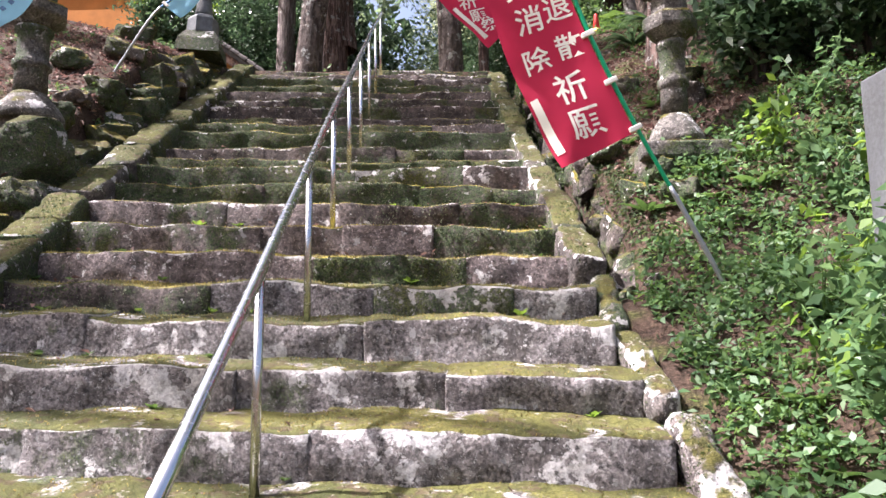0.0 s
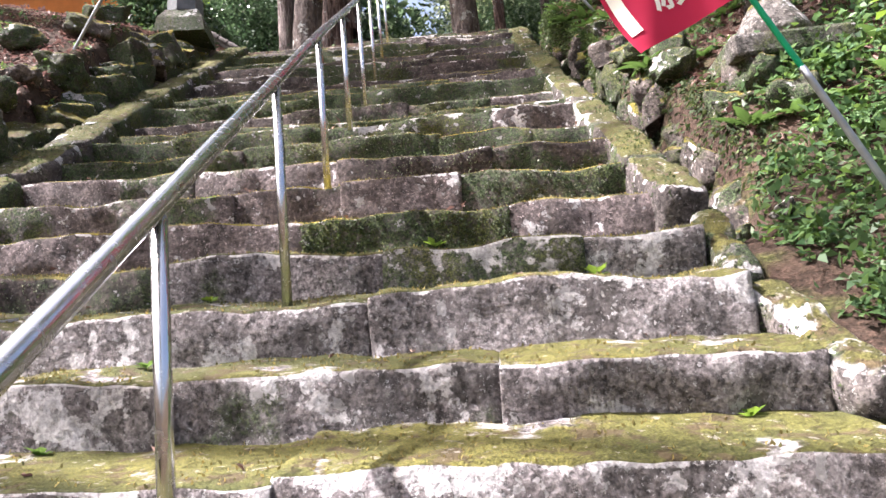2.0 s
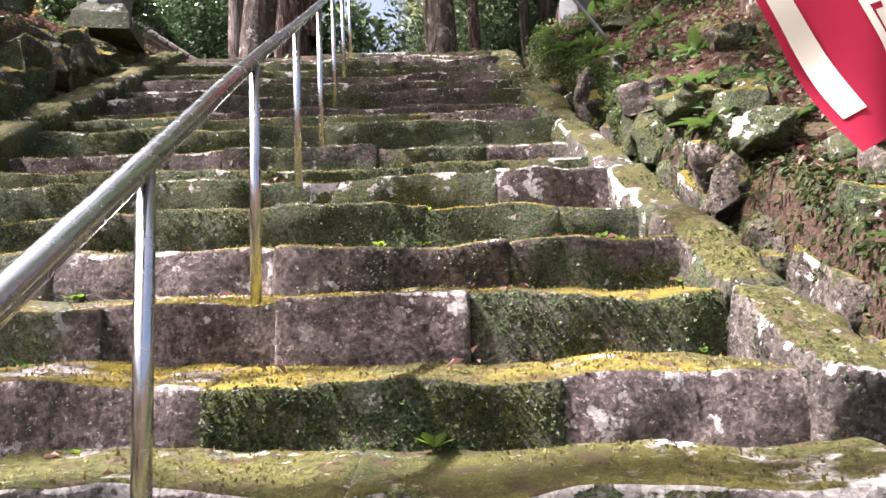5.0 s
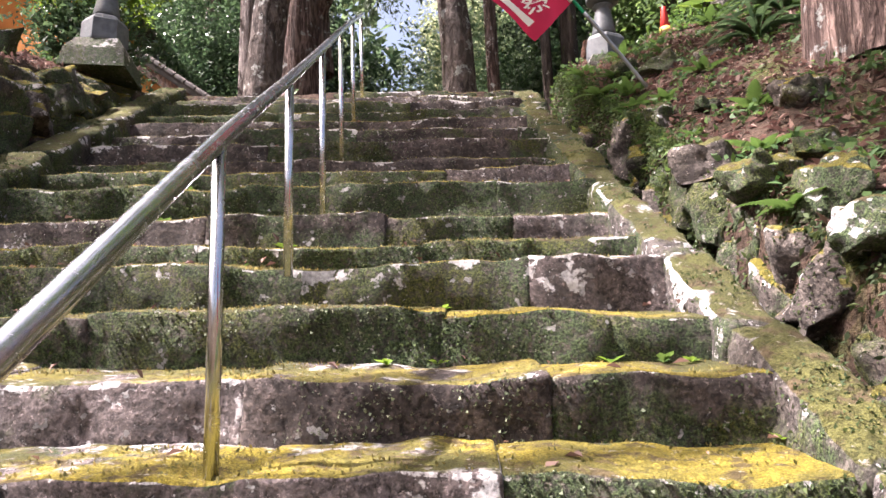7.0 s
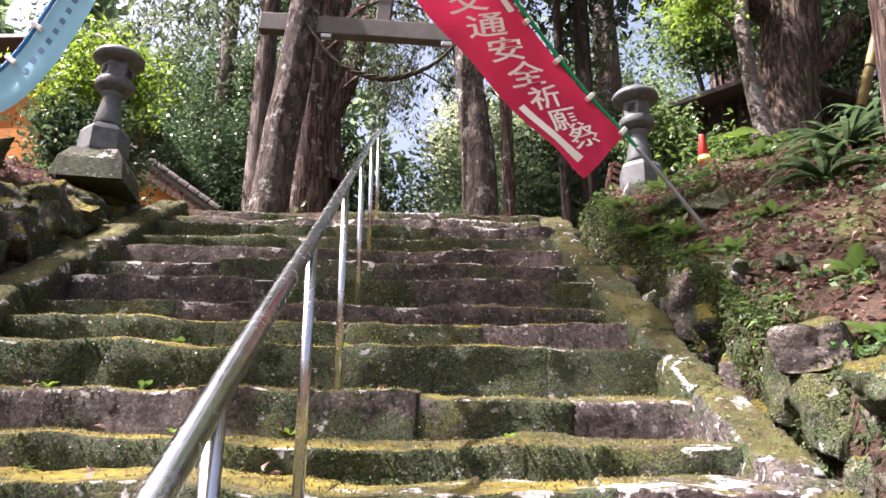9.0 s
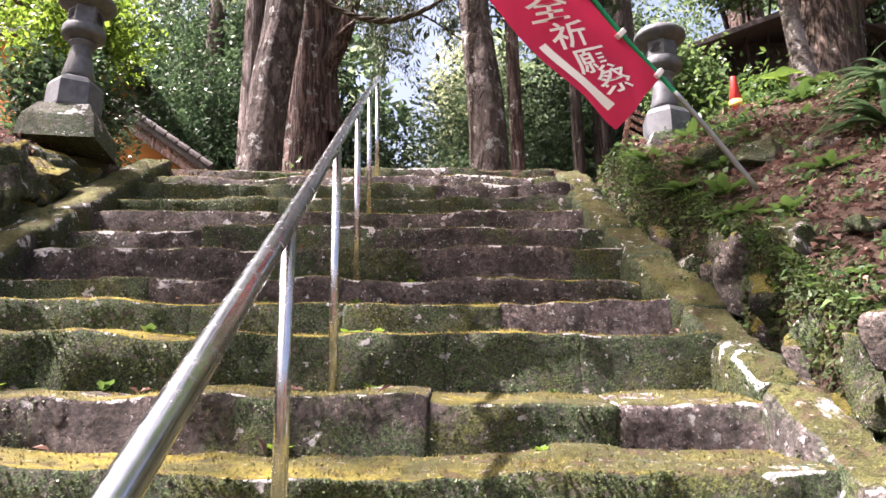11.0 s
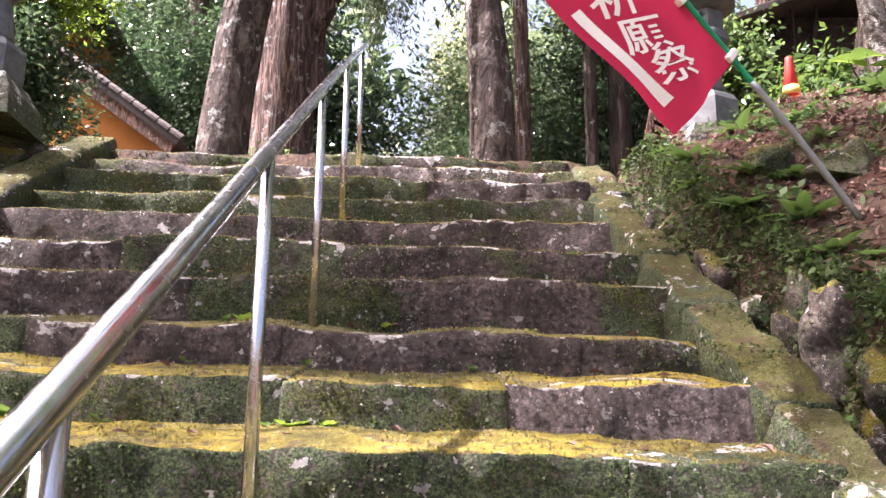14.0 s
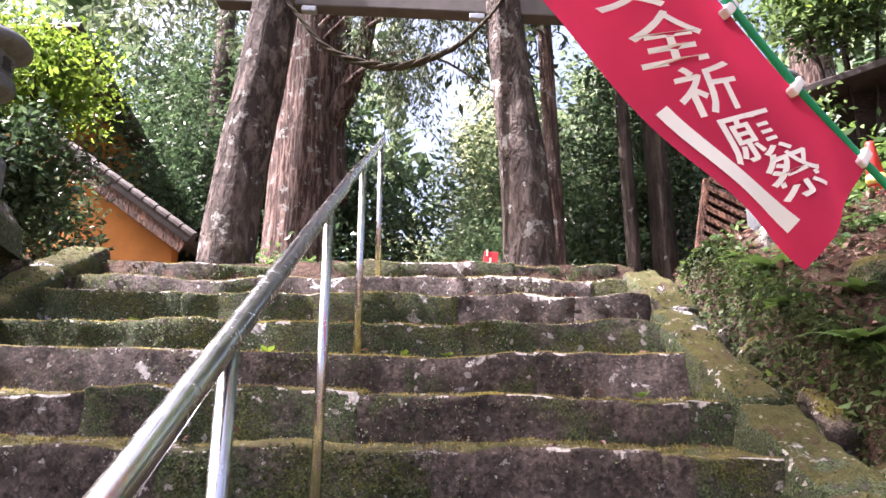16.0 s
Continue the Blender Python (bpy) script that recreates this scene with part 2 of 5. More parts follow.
M_RED = cloth("red_banner_cloth", (0.58, 0.035, 0.09))
M_BLUE = cloth("pale_blue_banner_cloth", (0.33, 0.66, 0.85))
M_CREAM = plain("cream_print", (0.84, 0.79, 0.70), 0.85, 0, 0.06)
M_BLUEINK = plain("blue_print", (0.08, 0.16, 0.3), 0.85)
M_TORII = bark_material("weathered_torii_wood", (0.18, 0.148, 0.132), (0.045, 0.035, 0.031), 13, 0.7, 0.25, 0.4)
M_BEAM = plain("grey_painted_beam", (0.10, 0.088, 0.082), 0.6, 0, 0.3, 5, 0.2)
M_CEDAR = bark_material("cedar_bark", (0.31, 0.215, 0.185), (0.065, 0.04, 0.034), 22, 0.7, 0.15)
M_CEDAR_GREY = bark_material("grey_cedar_bark", (0.32, 0.27, 0.25), (0.11, 0.085, 0.078), 24, 0.25, 0.15)
M_OAK = bark_material("furrowed_bark", (0.17, 0.125, 0.10), (0.035, 0.026, 0.021), 26, 0.1, 0.4, 0.16)
M_PALEBARK = bark_material("pale_smooth_bark", (0.33, 0.31, 0.29), (0.14, 0.12, 0.11), 6, 0.7, 0.25, 0.9)
M_DARKBARK = bark_material("dark_bark", (0.09, 0.07, 0.06), (0.03, 0.024, 0.02), 18, 0.1, 0.3)
M_ROPE = plain("straw_rope", (0.065, 0.055, 0.034), 0.95, 0, 0.6, 40, 0.4)
M_LEAF_DARK = leaf_material("dark_glossy_leaf", (0.028, 0.062, 0.03), (0.08, 0.14, 0.062), 0.28, 0.32)
M_LEAF_MID = leaf_material("green_leaf", (0.05, 0.105, 0.034), (0.13, 0.21, 0.07), 0.4, 0.45)
M_LEAF_BRIGHT = leaf_material("fresh_green_leaf", (0.062, 0.135, 0.018), (0.155, 0.26, 0.035), 0.45, 0.5)
# distance haze and sun glare are put into the leaf colour of far trees
M_LEAF_HAZE = leaf_material("hazy_far_leaf", (0.25, 0.31, 0.17), (0.48, 0.52, 0.3), 0.6, 0.5)
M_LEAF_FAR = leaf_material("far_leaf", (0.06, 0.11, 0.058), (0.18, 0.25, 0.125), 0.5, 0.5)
M_NEEDLE = leaf_material("cedar_needles", (0.045, 0.075, 0.04), (0.11, 0.145, 0.075), 0.6, 0.35)
M_FERN = leaf_material("fern_frond", (0.035, 0.085, 0.02), (0.10, 0.18, 0.04), 0.5, 0.4)
M_HERB = leaf_material("herb_leaf", (0.042, 0.1, 0.038), (0.12, 0.21, 0.08), 0.5, 0.4)
M_LITTER = leaf_material("dead_leaf", (0.08, 0.042, 0.034), (0.33, 0.215, 0.17), 0.8, 0.15)
M_MOSSTUFT = leaf_material("moss_tuft", (0.10, 0.105, 0.035), (0.33, 0.27, 0.085), 0.8, 0.3)
M_MOSSDARK = leaf_material("dark_moss_tuft", (0.022, 0.045, 0.012), (0.085, 0.12, 0.04), 0.8, 0.3)
M_ORANGE = plain("orange_plaster", (0.62, 0.24, 0.06), 0.85, 0, 0.2, 3, 0.2)
M_TILE = plain("dark_roof_tile", (0.085, 0.07, 0.066), 0.7, 0, 0.4, 10, 0.3)
M_WOOD = bark_material("weathered_boards", (0.15, 0.115, 0.09), (0.06, 0.045, 0.036), 18, 0, 0, 6.0)
M_REDWOOD = bark_material("red_brown_boards", (0.23, 0.115, 0.075), (0.09, 0.045, 0.032), 18, 0, 0, 0.3)
M_CONE = plain("orange_red_cone", (0.62, 0.04, 0.03), 0.5, 0, 0.15)
M_CONEBAND = plain("yellow_reflective_band", (0.7, 0.55, 0.15), 0.4, 0, 0.15)
M_SIGNRED = plain("red_sign_paint", (0.62, 0.05, 0.06), 0.5, 0, 0.1)
M_DISC = plain("pale_wood_disc", (0.62, 0.52, 0.38), 0.7, 0, 0.15)


# ---- geometry helpers ----
def obj_from(name, verts, faces, material, parent=None, smooth=True):
    me = bpy.data.meshes.new(name)
    me.from_pydata([tuple(v) for v in verts], [], [tuple(f) for f in faces])
    me.materials.append(material)
    if smooth:
        me.polygons.foreach_set("use_smooth", [True] * len(me.polygons))
    me.update()
    ob = new(name, me)
    if parent is not None:
        ob.parent = parent
    return ob


def part(name, bm, material, parent, label=""):
    me = bpy.data.meshes.new(name)
    bm.normal_update()
    bm.to_mesh(me)
    bm.free()
    me.materials.append(material)
    ob = new(name, me)
    ob.parent = parent
    return tagged(ob, label)


def thing(name, label, category, loc=(0, 0, 0), group="", kind=""):
    ob = new(name)
    ob.empty_display_size = 0.1
    ob.location = loc
    return tagged(ob, label, category, group, kind)


def smooth(a, b, x):
    t = min(1.0, max(0.0, (x - a) / (b - a)))
    return t * t * (3 - 2 * t)


def fbm(p, octaves=3):
    s, a = 0.0, 1.0
    for _ in range(octaves):
        s += a * noise.noise(p)
        p, a = p * 2.03, a * 0.5
    return s


def cuts(h, r, n):
    """Places along one side of a block, closer together near its edges."""
    inner = [(-h + r) + (2 * (h - r)) * i / n for i in range(n + 1)]
    return [-h, -h + 0.3 * r] + inner + [h - 0.3 * r, h]


def rounded_box(hx, hy, hz, r, n):
    """Vertices and faces of a box with rounded edges, centred on the origin."""
    r = min(r, hx * 0.9, hy * 0.9, hz * 0.9)
    ax = [cuts(h, r, m) for h, m in zip((hx, hy, hz), n)]
    verts, faces, index = [], [], {}

    def vid(i, j, k):
        key = (i, j, k)
        if key not in index:
            p = Vector((ax[0][i], ax[1][j], ax[2][k]))
            q = Vector([max(-(h - r), min(h - r, c)) for c, h in zip(p, (hx, hy, hz))])
            d = p - q
            if d.length > 1e-9:
                p = q + d.normalized() * r
            index[key] = len(verts)
            verts.append(p)
        return index[key]

    top = [len(a) - 1 for a in ax]
    for side in range(3):
        u, v = [(1, 2), (2, 0), (0, 1)][side]
        for end in (0, top[side]):
            for a in range(top[u]):
                for b in range(top[v]):
                    quad = []
                    for da, db in ((0, 0), (1, 0), (1, 1), (0, 1)):
                        c = [0, 0, 0]
                        c[side], c[u], c[v] = end, a + da, b + db
                        quad.append(vid(*c))
                    faces.append(quad if end else quad[::-1])
    return verts, faces


def stone(name, size, m, material, parent, r=0.03, n=(6, 3, 2), rough=0.012, bulge=0.0, seed=0.0, worn=0.0, facets=0):
    """One hewn or natural stone: a rounded block, dented by noise."""
    hx, hy, hz = (s / 2 for s in size)
    verts, faces = rounded_box(hx, hy, hz, r, n)
    out = []
    planes = []
    fr = random.Random(seed)
    for _ in range(facets):
        nn = Vector((fr.gauss(0, 1), fr.gauss(0, 1), fr.gauss(0, 1))).normalized()
        planes.append((nn, (abs(nn.x) * hx + abs(nn.y) * hy + abs(nn.z) * hz) * fr.uniform(0.5, 0.72)))
    for p in verts:
        for nn, lim in planes:
            over = Vector(p).dot(nn) - lim
            if over > 0:
                p = Vector(p) - nn * over
        w = Vector(p) + Vector((seed * 7.3, seed * 3.1, seed))
        d = Vector(p).normalized()
        k = rough * fbm(w * 5.0, 3) + 0.35 * rough * noise.noise(w * 22.0)
        q = Vector(p) + d * k * 1.6
        if worn:
            # noses worn hollow and ragged, running on from stone to stone
            g = m @ Vector(p)
            q = Vector(p) + Vector((0.15 * k * d.x, k * 1.5 * d.y, 0))
            up = smooth(-0.4 * hz, hz, p.z)
            q.z += up * (worn * noise.noise(Vector((g.x * 2.3, g.y * 0.7, g.z * 3.0))) + 0.45 * worn * noise.noise(Vector((g.x * 8.0, g.y * 5.0, g.z * 8.0))))
            q.z += smooth(-hz, 0.6 * hz, p.z) * 0.14 * max(0.0, p.y + hy - 0.03)
            q.y += 0.8 * worn * noise.noise(Vector((g.x * 2.0, 5.0, g.z * 4.0))) * smooth(0.1, -hy, p.y) + 0.35 * worn * noise.noise(g * 9.0)
        if bulge:
            q += d * bulge * fbm(w * 1.7, 2)
        out.append(m @ q)
    return obj_from(name, out, faces, material, parent)


def lathe(rings, sides=24, turn=0.0):
    """A bmesh turned about z from (radius, height) pairs."""
    bm = bmesh.new()
    rows = []
    for rad, z in rings:
        rows.append([bm.verts.new((rad * math.cos(turn + 2 * math.pi * i / sides), rad * math.sin(turn + 2 * math.pi * i / sides), z)) for i in range(sides)])
    for a, b in zip(rows, rows[1:]):
        for i in range(sides):
            f = bm.faces.new((a[i], a[(i + 1) % sides], b[(i + 1) % sides], b[i]))
            f.smooth = sides > 10
    bm.faces.new(rows[0][::-1])
    bm.faces.new(rows[-1])
    return bm


def box(size, loc=(0, 0, 0), bevel=0.0, m=None):
    bm = bmesh.new()
    bmesh.ops.create_cube(bm, size=1.0)
    bmesh.ops.scale(bm, vec=size, verts=bm.verts)
    if bevel:
        bmesh.ops.bevel(bm, geom=list(bm.edges), offset=bevel, segments=2, affect="EDGES", profile=0.5)
    bmesh.ops.transform(bm, matrix=(m if m is not None else Matrix.Translation(loc)), verts=bm.verts)
    return bm


def tube(points, radii, sides=16, caps=True):
    """A bmesh tube along points."""
    bm = bmesh.new()
    pts = [Vector(p) for p in points]
    rows = []
    for i, p in enumerate(pts):
        d = (pts[min(i + 1, len(pts) - 1)] - pts[max(i - 1, 0)]).normalized()
        a = d.orthogonal().normalized() if i == 0 else (rows_a - d * rows_a.dot(d)).normalized()
        rows_a = a
        b = d.cross(a)
        rr = radii[i] if isinstance(radii, (list, tuple)) else radii
        rows.append([bm.verts.new(p + (a * math.cos(2 * math.pi * j / sides) + b * math.sin(2 * math.pi * j / sides)) * rr) for j in range(sides)])
    for a, b in zip(rows, rows[1:]):
        for j in range(sides):
            bm.faces.new((a[j], a[(j + 1) % sides], b[(j + 1) % sides], b[j])).smooth = True
    if caps:
        bm.faces.new(rows[0][::-1])
        bm.faces.new(rows[-1])
    return bm


def curve_points(points, n):
    """n points on a smooth curve through a few."""
    p = [Vector(q) for q in points]
    p = [2 * p[0] - p[1]] + p + [2 * p[-1] - p[-2]]
    out = []
    for i in range(n):
        t = i / (n - 1) * (len(p) - 3)
        k = min(int(t), len(p) - 4)
        u = t - k
        a, b, c, d = p[k:k + 4]
        out.append(0.5 * ((2 * b) + (c - a) * u + (2 * a - 5 * b + 4 * c - d) * u * u + (3 * b - a - 3 * c + d) * u ** 3))
    return out


# ---- the lie of the land ----
def nose_z(y):
    """Height of the line of step noses at y, flat below and above the stairs."""
    if y < 1.59:
        return 0.25 - 0.22 * smooth(1.59, 1.2, y)
    return min(1.84 + 0.582 * (y - 4.305), 5.70)


def right_edge(y):
    return 0.89 - 0.068 * (min(y, 11.0) - 4) + 0.09 * smooth(9.4, 10.5, y)


def left_edge(y):
    return -2.48 - 0.085 * (min(y, 11.0) - 5)


def kerb_mid(y):
    """Middle line of the kerb beside the ditch."""
    return right_edge(y) + 0.015 + 0.04 * smooth(7.6, 8.6, y)


def left_wall_top(y):
    """Height of the rubble wall's top above the noses."""
    return 0.34 + 0.34 * smooth(5.8, 8.4, y) - 0.26 * smooth(8.5, 9.9, y) - 0.26 * smooth(9.9, 10.9, y)


def ground_z(x, y):
    nz = nose_z(y)
    xl, xr = left_edge(y), right_edge(y)
    if xl - 0.34 < x < xr + 0.1:
        if y > 10.85:
            z = 5.64 - 0.024 * (x + 0.1)
        else:
            z = nz - 0.5
    elif x >= xr + 0.1:
        d = x - (xr + 0.1)
        low = nz - 0.16 + 0.28 * d
        wide = 0.06 * smooth(7.2, 8.6, y)
        edge = smooth(0.19 + wide, 0.27 + wide, d)
        high = (nz - 0.75) * (1 - edge) + edge * (nz + 0.13 + 0.45 * (min(d, 1.8) - 0.2) * (d > 0.2) + 0.1 * max(0.0, d - 1.8))
        cap = 5.52 + 0.2 * d + 0.05 * max(0.0, y - 10.4)
        high = min(high, cap)
        k = smooth(4.2, 5.6, y)
        z = low * (1 - k) + high * k
        top = 5.8 + 0.25 * min(max(0.0, d - 0.6), 2.0)
        if y > 10.4:
            k = smooth(10.4, 11.6, y)
            z = z * (1 - k) + k * min(z, top)
    else:
        d = (xl - 0.34) - x
        edge = smooth(0.16, 0.32, d)
        z = (nz - 0.2) * (1 - edge) + edge * (nz + left_wall_top(y) + 0.30 * max(0.0, d - 0.15))
        if y > 10.0:
            k = smooth(10.0, 11.2, y)
            z = z * (1 - k) + k * (5.72 + 0.08 * max(0.0, d - 0.15))
    return z


def ground_full(x, y):
    z = ground_z(max(-9.0, min(8.0, x)), y)
    z += 0.12 * max(0.0, y - 22)
    z += 0.35 * max(0.0, abs(x) - 9) * smooth(9, 30, abs(x))
    if y < 1.0:
        z = z * smooth(-6.0, 1.0, y) + 0.08 * (1 - smooth(-6.0, 1.0, y)) if abs(x) < 9 else z
    z = min(z, 60.0)
    inner = left_edge(y) - 0.34 < x < right_edge(y) + 0.1
    amp = 0.0 if inner and y < 10.85 else 0.05
    return z + amp * fbm(Vector((x * 1.7, y * 1.7, 3.0)), 3) + (0.02 * noise.noise(Vector((x * 9, y * 9, 1.0))) if amp else 0.0)


def spread(a, b, near0, near1, step, grow=1.35):
    """Grid lines: even between near0 and near1, then ever wider out to a and b."""
    mids = [near0 + step * i for i in range(int((near1 - near0) / step) + 1)]
    lo, s = [mids[0]], step
    while lo[0] > a:
        s *= grow
        lo.insert(0, lo[0] - s)
    hi, s = [mids[-1]], step
    while hi[-1] < b:
        s *= grow
        hi.append(hi[-1] + s)
    return lo[:-1] + mids + hi[1:]


gx = spread(-420, 420, -5.2, 4.2, 0.05)
gy = spread(-300, 420, 1.0, 12.6, 0.09)
gverts = [(x, y, ground_full(x, y)) for y in gy for x in gx]
W = len(gx)
gfaces = [(j * W + i, j * W + i + 1, (j + 1) * W + i + 1, (j + 1) * W + i) for j in range(len(gy) - 1) for i in range(W - 1)]
tagged(obj_from("ground", gverts, gfaces, M_SOIL), "dark forest soil with dead leaves and moss beside the stairs", "ground", kind="structure")

# ---- the stone stairs ----
STEP_Z = {-3: 0.25, -2: 0.48, -1: 0.70, 0: 0.93, 1: 1.155, 2: 1.38, 3: 1.622, 4: 1.83, 5: 2.05, 6: 2.295, 7: 2.525, 8: 2.745, 9: 2.985, 10: 3.145, 11: 3.365, 12: 3.635, 13: 3.845, 14: 4.035, 15: 4.30, 16: 4.522, 17: 4.755, 18: 4.98, 19: 5.225, 20: 5.42, 21: 5.63}
JOINTS = {1: (-1.55, -0.45), 2: (-1.5, -0.87, 0.06), 3: (-1.75, -0.35), 4: (-1.25, -0.35, 0.4), 5: (-1.7, -0.76, 0.145), 6: (-1.2, -0.65, -0.07), 7: (-0.75, 0.1), 8: (-1.4, -0.2, 0.35), 9: (-0.75, 0.12), 10: (-1.3, -0.1), 11: (-1.4, -0.5, 0.135), 12: (-1.3, -0.45, 0.085), 13: (-1.6, -0.9, -0.2), 14: (-1.0, 0.1), 15: (-1.5, -0.6, 0.15), 16: (-0.9, 0.35), 17: (-1.55, -0.7, -0.19), 18: (-1.7, -0.5), 19: (-1.1, -0.55, 0.1), 20: (-1.8, -0.9, 0.25), 21: (-1.2, -0.2)}
# step, stone from the wall side: kind of surface
FACES = {4: "mlll", 5: "bbmb", 6: "bbbm", 7: "bdm", 8: "mmmm", 9: "mtt", 10: "mmm", 11: "ddmb", 12: "mmmd", 13: "mmmb", 14: "ddm", 15: "dmdd", 16: "ddd", 17: "dmdd", 18: "mdd", 19: "dmdd", 20: "mddd", 21: "mdm"}


def step_y(k):
    return 4.305 + 0.3874 * (k - 4)


rng = random.Random(4)
stairs = thing("stone_stairs", "old flight of mossy hewn stone steps climbing through forest", "stairs", (0, 0, 0), kind="structure")
for k in range(-3, 22):
    y0 = step_y(k)
    xl, xr = left_edge(y0) - 0.06, right_edge(y0) - 0.03
    cutsx = [xl, *JOINTS.get(k, (-1.4, -0.3)), xr]
    full = [cutsx[0]]
    for a, b in zip(cutsx, cutsx[1:]):
        if b - a > 1.6:
            full.append(a + (b - a) * rng.uniform(0.42, 0.58))
        full.append(b)
    for i, (a, b) in enumerate(zip(full, full[1:])):
        gap = rng.uniform(-0.022, -0.004)
        depth = 0.62 if k < 21 else 0.5
        h = 0.36
        cx = (a + b) / 2
        zt = STEP_Z[k] - 0.024 * (cx + 0.1) + rng.uniform(-0.009, 0.009)
        m = pose(cx, y0 + depth / 2 + rng.uniform(-0.012, 0.02), zt - h / 2, rng.uniform(-1.2, 0.4), 1.37 + rng.uniform(-0.3, 0.3), rng.uniform(-0.6, 0.6))
        near_j = sum(1 for c in JOINTS.get(k, ()) if c < cx)
        kind = FACES[k][min(near_j, len(FACES[k]) - 1)] if k in FACES else "l"
        mat = {"l": M_STEP_LOW, "b": M_STEP_BARE, "t": M_STEP_LICHEN, "m": M_STEP_MID if k <= 13 else M_STEP_HIGH, "d": M_STEP_DARK}[kind]
        stone("step_block", (b - a - gap, depth, h), m, mat, stairs, r=rng.uniform(0.011, 0.026), n=(max(8, int((b - a) / 0.045)), 6, 5), rough=0.017, worn=0.034, seed=rng.uniform(0, 90))

# kerb stones along both sides
right_kerb = thing("stone_kerb", "sloping kerb of moss and lichen covered stones beside the steps", "kerb", (0, 0, 0), kind="structure")
y = 1.75
while y < 10.15:
    ln = rng.uniform(0.42, 0.72)
    yc = y + ln / 2
    slope = math.degrees(math.atan(0.582))
    size = (rng.uniform(0.19, 0.22) + 0.015 * smooth(7.6, 8.6, yc), ln / math.cos(math.radians(slope)) + 0.01, 0.3)
    lift = 0.045 if yc > 4.6 else rng.uniform(-0.03, 0.03)
    m = pose(kerb_mid(yc) + (0.02 if yc < 4.4 else 0), yc, nose_z(yc) + lift - 0.02 - 0.15 / math.cos(math.radians(slope)) - 0.03, slope + rng.uniform(-1.0, 1.0), rng.uniform(-2, 2), 3.9 + rng.uniform(-1.0, 1.0))
    white = yc < 4.9 or 5.6 < yc < 7.6
    if yc < 4.5:
        # low down the kerb is a row of loose pale stones
        size = (rng.uniform(0.15, 0.19), size[1] * rng.uniform(0.72, 0.9), 0.3)
        m = m @ pose(rng.uniform(0.0, 0.03), 0, rng.uniform(-0.05, 0.0), rng.uniform(-5, 5), rng.uniform(-9, 9), rng.uniform(-5, 5))
        stone("kerb_stone", size, m, M_KERB_PALE, right_kerb, r=0.06, n=(6, 16, 6), rough=0.03, bulge=0.03, seed=rng.uniform(0, 90))
    else:
        stone("kerb_stone", size, m, M_KERB if white else M_KERB_MOSS, right_kerb, r=0.045, n=(6, 20, 6), rough=0.024, bulge=0.012, seed=rng.uniform(0, 90))
    y += ln
left_kerb = thing("stone_kerb", "sloping kerb of mossy stones below a rubble wall", "kerb", (0, 0, 0), kind="structure")
y = 2.0
while y < 10.8:
    ln = rng.uniform(0.45, 0.8)
    yc = y + ln / 2
    slope = math.degrees(math.atan(0.582))
    size = (rng.uniform(0.27, 0.33), ln / math.cos(math.radians(slope)) - 0.02, 0.3)
    m = pose(left_edge(yc) - 0.15, yc, nose_z(yc) + 0.16 - 0.19, slope + rng.uniform(-2, 2), rng.uniform(-3, 3), 5.4 + rng.uniform(-2, 2))
    white = 5.7 < yc < 6.3 or 7.2 < yc < 7.7 or 8.8 < yc < 9.2
    stone("kerb_stone", size, m, M_KERB if white else M_KERB_MOSS, left_kerb, r=0.06, n=(4, 9, 4), rough=0.022, bulge=0.02, seed=rng.uniform(0, 90))
    y += ln

# ---- rubble wall on one side, boulders along the ditch on the other ----
rubble = thing("rubble_wall", "dark mossy retaining wall of rough field stones", "wall", (0, 0, 0), kind="structure")
for row in range(4):
    y = 1.2 + rng.uniform(0, 0.3)
    while y < 10.5:
        s = rng.uniform(0.24, 0.58)
        top = left_wall_top(y)
        frac = (row + 0.5) / 4
        z = nose_z(y) - 0.07 + top * frac
        size = (rng.uniform(0.34, 0.46), s * 1.22, 1.5 * max(0.16, (top + 0.15) / 4 * rng.uniform(0.9, 1.3)))
        m = pose(left_edge(y) - 0.47 - 0.06 * frac + rng.uniform(-0.04, 0.03), y + s / 2, z, rng.uniform(-12, 40), rng.uniform(-15, 15), rng.uniform(-20, 20))
        stone("rubble_stone", size, m, M_WALL, rubble, r=0.04, n=(8, 8, 7), rough=0.035, bulge=0.03, seed=rng.uniform(0, 90), facets=9)
        y += s * 0.95
ditch = thing("ditch_edge", "row of mossy boulders along a dark ditch beside the kerb", "wall", (0, 0, 0), kind="structure")
for row in range(3):
    y = 4.5 + 0.12 * row
    while y < (9.2, 10.3, 8.4)[row]:
        s = rng.uniform(0.22, 0.5)
        m = pose(right_edge(y) + 0.52 + 0.05 * smooth(7.2, 8.6, y) - row * 0.02 + rng.uniform(-0.04, 0.05), y + s / 2, nose_z(y) - 0.42 + row * 0.22 + rng.uniform(-0.03, 0.04) - 0.2 * (1 - smooth(4.4, 5.8, y)), rng.uniform(5, 40), rng.uniform(-15, 15), rng.uniform(-25, 25))
        stone("ditch_stone", (rng.uniform(0.34, 0.5), s * 1.25, rng.uniform(0.26, 0.36)), m, M_RUBBLE, ditch, r=0.03, n=(8, 8, 7), rough=0.035, bulge=0.03, seed=rng.uniform(0, 90), facets=9)
        y += s * 0.95


# ---- handrail ----
def rail_at(y):
    sag = 0.02 * math.exp(-((y - 5.2) / 0.9) ** 2) - 0.008 * smooth(3.4, 2.8, y) - 0.045 * smooth(9.0, 10.8, y)
    return Vector((-0.418 - 0.0611 * y, y, -0.061 + 0.6122 * y + sag))


